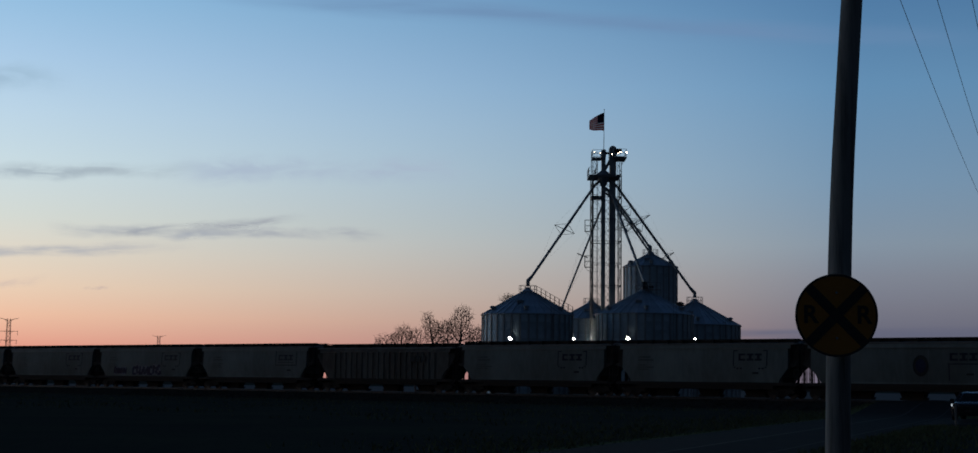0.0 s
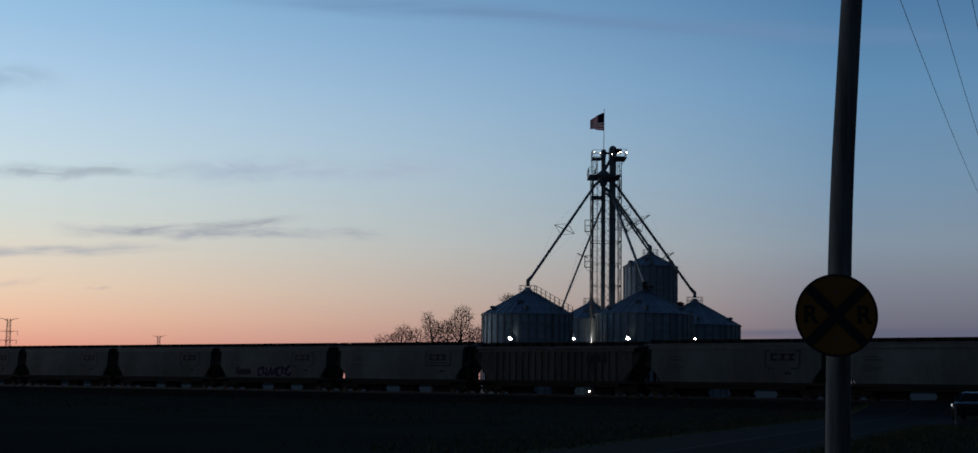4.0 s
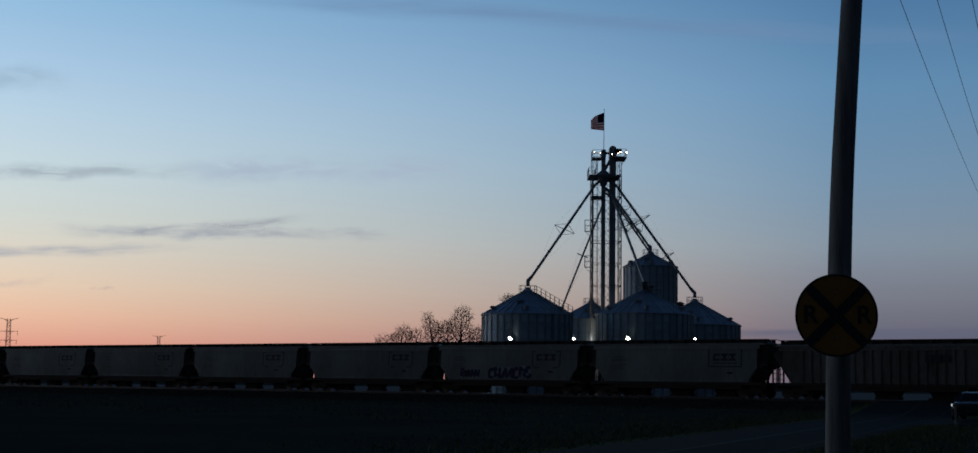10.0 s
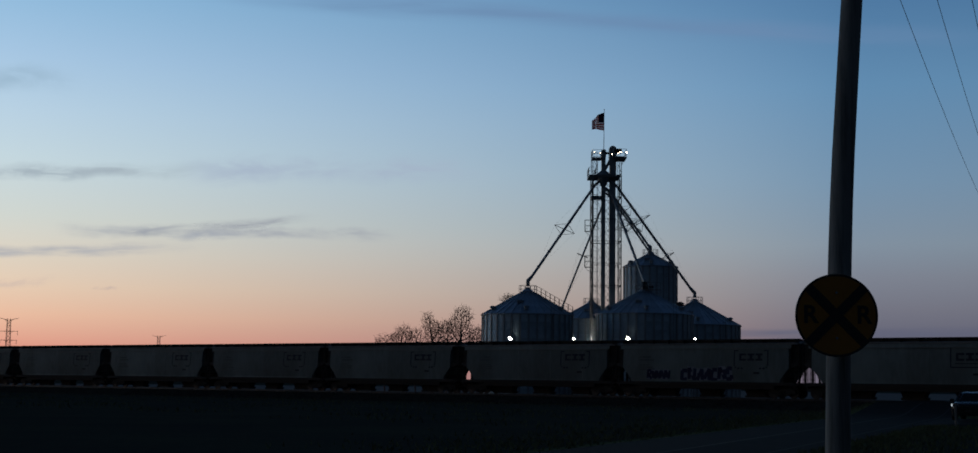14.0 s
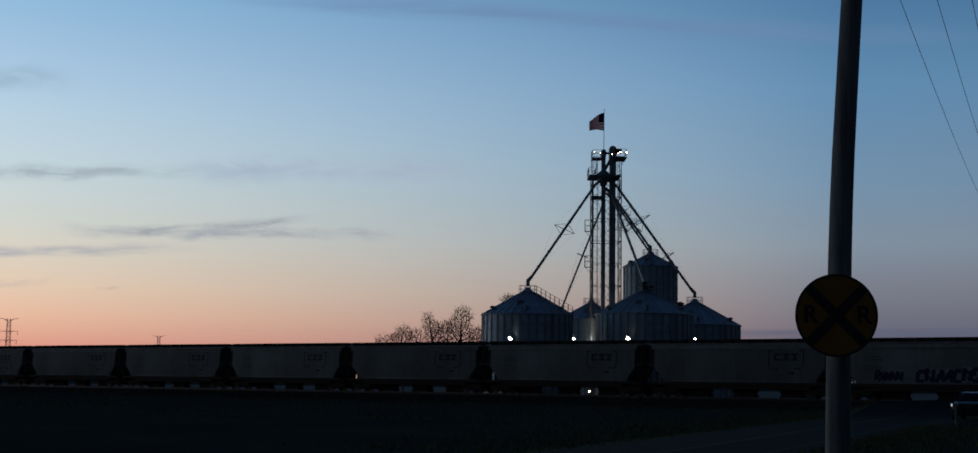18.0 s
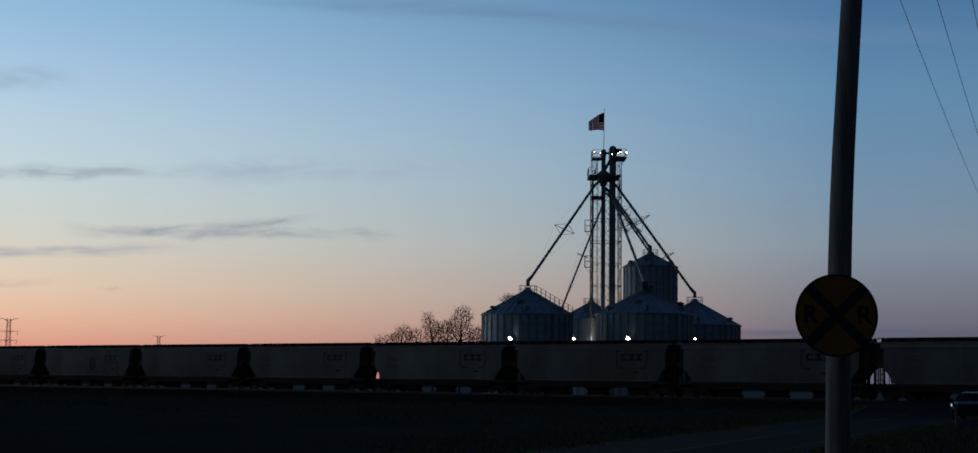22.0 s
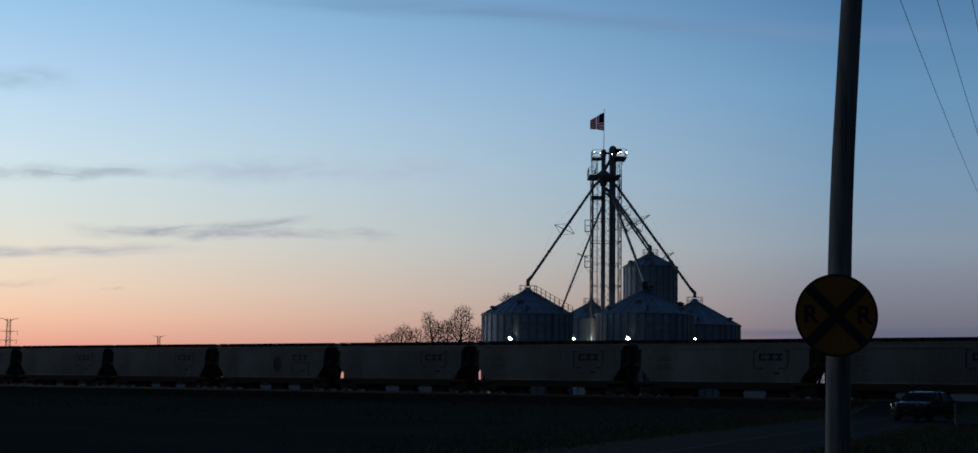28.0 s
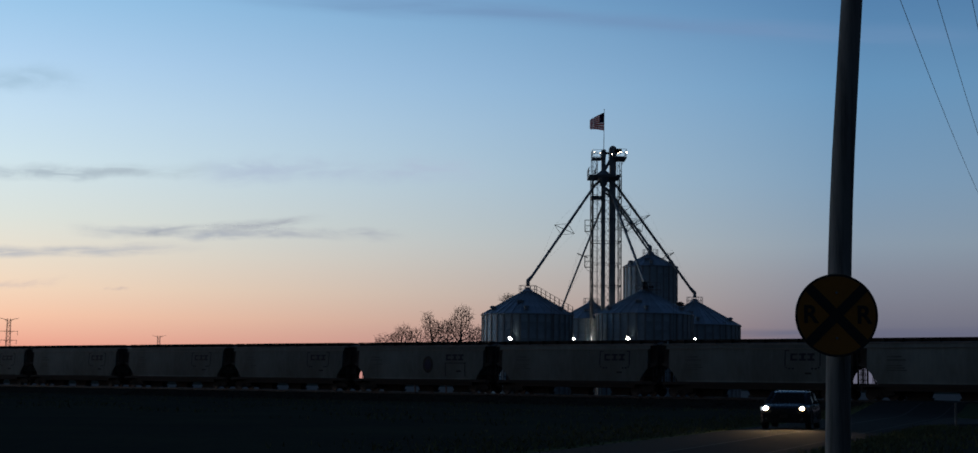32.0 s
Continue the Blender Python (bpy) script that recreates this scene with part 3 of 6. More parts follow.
    # panel seams or posts of the sides
    if ribbed:
        for s in (-1, 1):
            for i in range(19):
                x = -6.2 + 12.4 * i / 18
                g = Geo().box((x, s * 1.545, 2.52), (0.10, 0.07, 2.60)).box((x, s * 1.575, 2.52), (0.17, 0.025, 2.60))
                part("side_post", g, skin, car)
    else:
        for s in (-1, 1):
            for x in (-5.3, -1.8, 1.8, 5.3):
                rings = []
                for xx in (x - 0.03, x + 0.03):
                    zs = [1.26 + 2.66 * i / 7 for i in range(8)]
                    rings.append([(xx, s * (side_y(z, bulge) + 0.012), z) for z in zs] + [(xx, s * (side_y(z, bulge) - 0.03), z) for z in reversed(zs)])
                part("seam", Geo().loft(rings), skin, car)
            part("skirt", Geo().box((0, s * 1.535, 1.33), (12.4, 0.045, 0.12)), skin, car)
    if ribbed:
        # the old wagon is a metre longer than the others
        for c in car.children:
            if c.name.startswith("bogie"):
                c.location.x *= 1.055
            else:
                c.data.transform(Matrix.Diagonal((1.055, 1, 1, 1)))
    return car


def plate(poly, bulge=0.11, t=0.008, far=0.014):
    """A thin coat of paint on the near side, following the body's curve; poly in x and z."""
    g = Geo()
    vs = [(x, -side_y(z, bulge) - far - t, z) for x, z in poly] + [(x, -side_y(z, bulge) - far + 0.004, z) for x, z in poly]
    n = len(poly)
    fs = [tuple(range(n)), tuple(range(2 * n - 1, n - 1, -1))] + [(i, (i + 1) % n, n + (i + 1) % n, n + i) for i in range(n)]
    return g.add(vs, fs)


def rect(x0, z0, x1, z1):
    return [(x0, z0), (x1, z0), (x1, (z0 + z1) / 2), (x1, z1), (x0, z1), (x0, (z0 + z1) / 2)]


def bars(parent, name, items, m, bulge=0.11, label=""):
    g = Geo()
    for it in items:
        p = plate(rect(*it), bulge)
        g.add(p.v, p.f)
    return part(name, g, m, parent, label)


def lettering(car, style, rng):
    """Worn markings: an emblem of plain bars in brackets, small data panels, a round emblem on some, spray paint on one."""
    x, z = (4.9 if style == "boxed" else 4.5), 3.05
    if style == "ribbed":
        bars(car, "company_mark", [(x - 0.9, 2.9, x - 0.35, 3.5), (x - 0.2, 2.9, x + 0.35, 3.5), (x + 0.5, 2.9, x + 1.0, 3.5)], M_MARKB, 0.16, "faded dark company mark")
        return
    # three solid strokes for the mark
    w = 0.62
    for i in range(3):
        x0 = x - 1.05 + 0.74 * i
        bars(car, "company_mark", [(x0, z - 0.02, x0 + w, z + 0.14), (x0, z + 0.40, x0 + w, z + 0.56)] +
             ([(x0, z - 0.02, x0 + 0.18, z + 0.56)] if i == 0 else [(x0 + 0.2, z + 0.10, x0 + 0.44, z + 0.46)]), M_MARK, label="worn dark blue company mark")
    if style == "boxed":
        bars(car, "mark_frame", [(x - 1.5, z - 0.55, x + 1.6, z - 0.47), (x - 1.5, z + 0.95, x + 1.6, z + 1.03), (x - 1.5, z - 0.47, x - 1.42, z + 0.95), (x + 1.52, z - 0.47, x + 1.6, z + 0.95), (x - 1.1, z - 0.26, x + 1.2, z - 0.2)], M_MARK)
    elif style == "emblem":
        bars(car, "mark_underline", [(x - 1.2, z - 0.30, x + 1.4, z - 0.22)], M_MARK)
        bars(car, "mark_frame", [(x - 1.15, z - 1.5, x - 1.08, z - 0.3), (x + 1.2, z - 1.5, x + 1.27, z - 0.3)], M_MARK)
        ring = [(1.2 + 0.62 * math.cos(a), 2.65 + 0.80 * math.sin(a)) for a in [2 * math.pi * i / 24 for i in range(24)]]
        part("round_emblem", plate(ring), M_MARKB, car, "dark round emblem")
        inner = [(1.2 + 0.40 * math.cos(a), 2.65 + 0.52 * math.sin(a)) for a in [2 * math.pi * i / 20 for i in range(20)]]
        part("emblem_centre", plate(inner, far=0.024), M_SPRAY, car)
    else:
        for s in (-1, 1):
            bx = x + s * 1.52
            it = [(bx - 0.045, z - 0.45, bx + 0.045, z + 0.75), (bx - (0.05 if s < 0 else 0.35), z + 0.75, bx + (0.35 if s < 0 else 0.05), z + 0.83)]
            it += [(bx - s * 0.1 - 0.06, z - 0.62, bx - s * 0.1 + 0.06, z - 0.50), (bx - s * 0.38 - 0.09, z - 0.72, bx - s * 0.38 + 0.09, z - 0.58), (bx - s * 0.68 - 0.09, z - 0.72, bx - s * 0.68 + 0.09, z - 0.58)]
            bars(car, "mark_bracket", it, M_MARK)
    # data panels at the other end
    it = [(-6.2, 3.28, -5.0, 3.40), (-6.2, 3.02, -4.7, 3.16)]
    for j in range(3):
        it.append((-6.2, 2.62 - 0.18 * j, -6.2 + rng.uniform(0.8, 1.7), 2.70 - 0.18 * j))
    bars(car, "data_panel", it, M_FAINT, label="small faded data lines")
    bars(car, "notice", [(x + 0.2, 1.95, x + 0.75, 2.10)], M_MARKB)


def graffiti(car):
    """Two sprayed words as rows of leaning, blocky strokes."""
    rng = random.Random(12)
    for x0, n, w, h, zb in ((-5.4, 5, 0.42, 0.72, 1.52), (-2.1, 7, 0.68, 1.02, 1.42)):
        for i in range(n):
            a = x0 + i * w * 1.04
            j = lambda k=0.09: rng.uniform(-k, k)
            hh = h * rng.uniform(0.88, 1.08)
            outline = [(a - 0.05 + j(), zb - 0.06 + j()), (a + w * 0.5, zb - 0.04 + j()), (a + w * 1.0 + j(), zb - 0.02 + j()), (a + w * 1.02 + j(), zb + hh * 0.5), (a + w * 0.96 + j(), zb + hh + 0.06), (a + w * 0.45, zb + hh + j()), (a + j(), zb + hh + 0.04 + j()), (a - 0.06 + j(), zb + hh * 0.5)]
            part("graffiti_outline", plate(outline, far=0.012), M_SPRAYW, car, "pale spray outline")
            g = Geo()
            pts = [(a + w * u + j(0.05) + 0.10 * v, zb + hh * v + j(0.07)) for u, v in ((0.12, 0.06), (0.12, 0.94), (0.85, 0.90), (0.80, 0.48), (0.2, 0.5), (0.88, 0.05))]
            links = rng.choice((((0, 1), (1, 2), (2, 3), (3, 4), (4, 5)), ((1, 2), (0, 1), (0, 5)), ((0, 1), (1, 5), (5, 2)), ((2, 1), (1, 4), (3, 5), (5, 0)), ((0, 2), (2, 5), (4, 3))))
            for p, q in links:
                (px, pz), (qx, qz) = pts[p], pts[q]
                L = math.hypot(qx - px, qz - pz)
                th = 0.10 if n == 5 else 0.155
                ux, uz = -(qz - pz) / L * th, (qx - px) / L * th
                pl = plate([(px + ux, pz + uz), (qx + ux, qz + uz), (qx - ux, qz - uz), (px - ux, pz - uz)], far=0.022)
                g.add(pl.v, pl.f)
            part("graffiti_stroke", g, M_SPRAY, car, "dark sprayed stroke")


CARS = []


def build_train():
    smooth, rib = hopper_car(False), hopper_car(True)
    used = {id(smooth): False, id(rib): False}
    rng = random.Random(3)
    styles = {-2: "plain", -1: "emblem", 2: "ribbed", 3: "boxed", 11: "emblem"}
    todo = []
    for k in range(-2, 17):
        style = styles.get(k, "plain")
        src = rib if style == "ribbed" else smooth
        if not used[id(src)]:
            car, used[id(src)] = src, True
        else:
            car = copy_thing(src, Matrix())
        todo.append((k, style, car))
    for k, style, car in todo:
        lettering(car, style, rng)
        if k == 4:
            graffiti(car)
        words = {"plain": "light grey covered hopper wagon with bracketed company mark", "emblem": "light grey covered hopper wagon with a round emblem",
                 "boxed": "grey covered hopper wagon with a boxed company mark", "ribbed": "dull brown-grey hopper wagon with ribbed sides, rolling on rails"}[style]
        if k == 4:
            words = "light grey covered hopper wagon with sprayed graffiti"
        tagged(car, words, "railway wagon", "wagons of the freight train")
        CARS.append((k, car))


DRAFT = {-2: 0.4, -1: 0.4, 0: 0.4, 1: 0.45, 2: 0.52, 3: 0.3, 4: 0.15, 5: 0.3, 6: 0.15, 7: 0.25, 8: 0.25, 9: 0.05, 10: -0.2, 11: -0.6, 12: -1.0, 13: -1.2, 14: -1.75, 15: -1.9, 16: -2.0}   # slack between the wagons


def car_pose(k, t):
    u = -(9.14 + CAR_L * (k + 0.5)) + 5.14 * t + DRAFT.get(k, 0.0)
    # the old ribbed wagon is longer than the rest, and the ones behind it are a little shorter
    if k == 2:
        u -= 0.45
    elif k > 2:
        u += -0.95 + 0.14 * (k - 3)
    return TRACK @ pose(u, 0, RAIL_Z)


build_train()


# ---------------------------------------------------------------- grain bins
def grain_bin(cx, cy, r, eave, apex, n, label, stair=False, doors=True, gear=False, exhauster=False):
    """A round corrugated steel bin: wall rings, stiffeners, conical roof of wedge panels, vents, hatches."""
    b = thing("grain_bin", label, "grain bin", "grain bins of the elevator", at=pose(cx, cy, 0))
    seg = 48
    rings = max(8, int(round(eave / 1.12)))
    h = eave / rings
    prof = [(r - 0.03, 0.0), (r, 0.0), (r, h - 0.015), (r - 0.03, h - 0.015)]
    vs, fs = [], []
    for rad, z in prof:
        vs += [(rad * math.cos(2 * math.pi * i / seg), rad * math.sin(2 * math.pi * i / seg), z) for i in range(seg)]
    for j in range(4):
        for i in range(seg):
            k, jj = (i + 1) % seg, (j + 1) % 4
            fs.append((j * seg + i, j * seg + k, jj * seg + k, jj * seg + i))
    me = Geo().add(vs, fs).mesh("wall_ring", M_BINWALL, smooth=True)
    for i in range(rings):
        part("wall_ring", me, None, b, at=pose(0, 0, i * h, 0, 0, 7.5 * (i % 2)))
    # vertical stiffeners
    g = Geo().box((r + 0.045, 0, eave / 2), (0.09, 0.16, eave - 0.05)).box((r + 0.085, 0, eave / 2), (0.02, 0.26, eave - 0.05))
    me = g.mesh("stiffener", M_STIFF)
    for i in range(n):
        part("stiffener", me, None, b, at=pose(0, 0, 0, 0, 0, 360.0 * (i + 0.5) / n))
    # roof wedges with upturned ribs
    ro, a = r + 0.18, math.pi / n
    ze = eave - 0.04
    rt = 0.5
    zt = apex - 0.35
    out = [(ro * math.cos(-a), ro * math.sin(-a), ze), (ro * math.cos(a), ro * math.sin(a), ze), (rt * math.cos(a), rt * math.sin(a), zt), (rt * math.cos(-a), rt * math.sin(-a), zt)]
    low = [(x, y, z - 0.03) for x, y, z in out]
    g = Geo().add(out + low, [(0, 1, 2, 3), (7, 6, 5, 4), (0, 4, 5, 1), (1, 5, 6, 2), (2, 6, 7, 3), (3, 7, 4, 0)])
    g.beam(Vector(out[1]) + Vector((0, 0, 0.03)), Vector(out[2]) + Vector((0, 0, 0.03)), 0.05, 0.10)
    me = g.mesh("roof_panel", M_BINROOF)
    for i in range(n):
        part("roof_panel", me, None, b, at=pose(0, 0, 0, 0, 0, 360.0 * i / n))
    g = Geo().lathe([(0.75, zt - 0.22), (0.75, zt - 0.05), (0.55, zt + 0.12), (0.42, apex - 0.1), (0.42, apex), (0.30, apex + 0.12)], seg=16)
    part("roof_cap", g, M_BINROOF, b, smooth=True)
    part("eave_ring", Geo().lathe([(r - 0.05, eave - 0.12), (ro + 0.02, eave - 0.12), (ro + 0.02, eave - 0.03), (r - 0.05, eave - 0.03)], seg=48), M_STIFF, b)
    # gooseneck vents near the eave, and an inspection hatch
    slope = (zt - ze) / (ro - rt)
    for i in range(6):
        a = 2 * math.pi * (i + 0.3) / 6 - 0.9
        rr = r * 0.86
        p = Vector((rr * math.cos(a), rr * math.sin(a), ze + (ro - rr) * slope))
        g = Geo().tube(p - Vector((0, 0, 0.1)), p + Vector((0, 0, 0.30)), 0.26, seg=10).lathe([(0.40, 0.26), (0.42, 0.34), (0.26, 0.50), (0.05, 0.54)], seg=12, c=p)
        part("roof_vent", g, M_STIFF, b)
    a = -1.9
    rr = r * 0.55
    p = Vector((rr * math.cos(a), rr * math.sin(a), ze + (ro - rr) * slope))
    part("roof_hatch", Geo().box(p, (0.8, 0.8, 0.25)).box(p + Vector((0, 0, 0.15)), (0.9, 0.9, 0.06)), M_STIFF, b)
    # railed platform at the peak
    g = Geo()
    for i in range(10):
        a0, a1 = 2 * math.pi * i / 10, 2 * math.pi * (i + 1) / 10
        p0 = Vector((1.15 * math.cos(a0), 1.15 * math.sin(a0), 0))
        p1 = Vector((1.15 * math.cos(a1), 1.15 * math.sin(a1), 0))
        zf = apex - 0.35 - 0.65 * slope
        g.tube(p0 + Vector((0, 0, zf)), p0 + Vector((0, 0, zf + 1.05)), 0.03, seg=5)
        for zz in (0.55, 1.05):
            g.tube(p0 + Vector((0, 0, zf + zz)), p1 + Vector((0, 0, zf + zz)), 0.025, seg=5)
    part("peak_rail", g, M_STEEL, b)
    if gear:
        # fill spout box with its gate motor and a small railed stand
        zp = apex - 0.2
        part("fill_box", Geo().box((0.05, -0.35, zp + 0.45), (0.7, 0.6, 0.9), taper=0.8).box((0.05, -0.35, zp + 0.95), (0.9, 0.7, 0.10)), M_DARK, b)
        part("gate_motor", Geo().tube((0.55, -0.4, zp + 0.35), (1.15, -0.4, zp + 0.35), 0.16, seg=10), M_DARK, b)
        g = Geo().box((1.0, -0.6, zp - 0.05), (2.0, 0.9, 0.06))
        for x in (0.1, 0.75, 1.4, 2.0):
            g.tube((x, -1.02, zp - 0.6), (x, -1.02, zp + 0.9), 0.03, seg=5)
        for zz in (0.45, 0.9):
            g.tube((0.1, -1.02, zp + zz), (2.0, -1.02, zp + zz), 0.025, seg=5)
        part("peak_stand", g, M_STEEL, b)
    if exhauster:
        p = Vector((-2.15, -0.6, ze + (ro - 2.25) * slope))
        g = Geo().tube(p - Vector((0, 0, 0.2)), p + Vector((0, 0, 0.55)), 0.34, seg=12).lathe([(0.34, 0.45), (0.60, 0.55), (0.60, 0.72), (0.2, 0.95)], seg=14, c=p)
        g.box(p + Vector((0.45, 0, 0.2)), (0.5, 0.4, 0.5))
        part("roof_exhauster", g, M_DARK, b)
    if stair:
        # roof stair with handrails running down to the eave
        a = radians(-8)
        ax = Vector((math.cos(a), math.sin(a), 0))
        sd = Vector((-math.sin(a), math.cos(a), 0))
        g = Geo()
        nst = 22
        for i in range(nst + 1):
            rr = 1.2 + (r - 1.2) * i / nst
            z = ze + (ro - rr) * slope
            g.box(ax * rr + Vector((0, 0, z + 0.1)), (0.24, 0.7, 0.05), Euler((0, 0, a)).to_matrix())
        part("stair_tread", g, M_STEEL, b)
        for s in (-0.38, 0.38):
            g = Geo()
            lo = ax * 1.2 + sd * s + Vector((0, 0, ze + (ro - 1.2) * slope))
            hi = ax * r + sd * s + Vector((0, 0, ze + (ro - r) * slope))
            for zz in (0.55, 1.05):
                g.tube(lo + Vector((0, 0, zz)), hi + Vector((0, 0, zz)), 0.03, seg=5)
            for i in range(9):
                p = lo.lerp(hi, i / 8)
                g.tube(p, p + Vector((0, 0, 1.05)), 0.03, seg=5)
            part("stair_rail", g, M_STEEL, b)
    # wall ladder with hoops
    a = radians(-60)
    ax = Vector((math.cos(a), math.sin(a), 0))
    sd = Vector((-math.sin(a), math.cos(a), 0))
    g = Geo()
    for s in (-0.22, 0.22):
        g.tube(ax * (r + 0.22) + sd * s + Vector((0, 0, 0.6)), ax * (r + 0.22) + sd * s + Vector((0, 0, eave + 1.0)), 0.025, seg=5)
    for i in range(int(eave / 0.35)):
        z = 0.7 + 0.35 * i
        g.tube(ax * (r + 0.22) + sd * -0.22 + Vector((0, 0, z)), ax * (r + 0.22) + sd * 0.22 + Vector((0, 0, z)), 0.016, seg=4)
    part("wall_ladder", g, M_STEEL, b)
    if doors:
        a = radians(-108)
        ax = Vector((math.cos(a), math.sin(a), 0))
        m = Euler((0, 0, a)).to_matrix()
        g = Geo().box(ax * (r + 0.08) + Vector((0, 0, 1.3)), (0.12, 0.85, 1.9), m).box(ax * (r + 0.15) + Vector((0, 0, 1.3)), (0.05, 0.65, 1.7), m)
        part("access_door", g, M_STEEL, b)
        # a bracketed sampling platform with a light on the wall
        g = Geo().box(ax * (r + 0.3) + Vector((0, 0, eave - 3.6)), (0.5, 0.7, 0.06), m)
        for s in (-0.3, 0.3):
            sdv = Vector((-math.sin(a), math.cos(a), 0)) * s
            g.beam(ax * (r + 0.05) + sdv + Vector((0, 0, eave - 4.2)), ax * (r + 0.5) + sdv + Vector((0, 0, eave - 3.6)), 0.05)
            g.tube(ax * (r + 0.5) + sdv + Vector((0, 0, eave - 3.6)), ax * (r + 0.5) + sdv + Vector((0, 0, eave - 2.6)), 0.025, seg=5)
        part("sample_platform", g, M_STEEL, b)
    # concrete foundation ring
    part("footing", Geo().lathe([(r + 0.35, -0.05), (r + 0.35, 0.18), (r - 0.3, 0.2), (r - 0.3, -0.05)], seg=40), M_GRAVEL, b)
    return b


grain_bin(5.28, 200, 6.05, 10.85, 14.45, 34, "squat corrugated steel grain bin with a roof stair", stair=True)
grain_bin(20.9, 200, 6.45, 11.08, 14.65, 36, "wide corrugated steel grain bin with conical roof", gear=True)
grain_bin(15.05, 218, 4.6, 11.15, 13.85, 26, "small corrugated steel grain bin behind the tower", doors=False)
grain_bin(29.55, 214, 6.4, 10.28, 14.0, 36, "corrugated steel grain bin beside the lane", doors=False, exhauster=True)
grain_bin(24.5, 226, 4.02, 19.5, 21.8, 24, "tall slim corrugated steel grain bin", doors=False)


# ---------------------------------------------------------------- elevator tower
def railing(g, x0, x1, y0, y1, z):
    cs = [(x0, y0), (x1, y0), (x1, y1), (x0, y1)]
    for i in range(4):
        (ax, ay), (bx, by) = cs[i], cs[(i + 1) % 4]
        n = max(1, int(round(math.hypot(bx - ax, by - ay) / 1.1)))
        for j in range(n):
            px, py = ax + (bx - ax) * j / n, ay + (by - ay) * j / n
            g.tube((px, py, z), (px, py, z + 1.1), 0.028, seg=5)
        for zz in (0.55, 1.1):
            g.tube((ax, ay, z + zz), (bx, by, z + zz), 0.024, seg=5)


def zigzag(x0, x1, y, z0, z1, n, w):
    """Thin diagonals that run to and fro between two uprights."""
    g = Geo()
    for i in range(n):
        a, b = (x0, x1) if i % 2 == 0 else (x1, x0)
        g.beam((a, y, z0 + (z1 - z0) * i / n), (b, y, z0 + (z1 - z0) * (i + 1) / n), w)
    return g


def side_landing(t, x0, x1, z):
    """A small railed rest landing on brackets at the tower's flank."""
    g = Geo().box(((x0 + x1) / 2, -1.9, z), (x1 - x0, 0.9, 0.05))
    g.beam((x1, -1.9, z - 0.9), (x0, -1.9, z), 0.05)
    part("landing_floor", g, M_STEEL, t)
    g = Geo()
    for y in (-2.34, -1.46):
        g.tube((x0, y, z), (x0, y, z + 1.6), 0.03, seg=5)
        for zz in (0.8, 1.6):
            g.tube((x0, y, z + zz), (x1, y, z + zz), 0.024, seg=5)
    g.tube((x0, -2.34, z + 1.6), (x0, -1.46, z + 1.6), 0.024, seg=5).tube((x0, -2.34, z), (x1, -2.34, z + 1.6), 0.02, seg=5)
    part("landing_rail", g, M_STEEL, t)


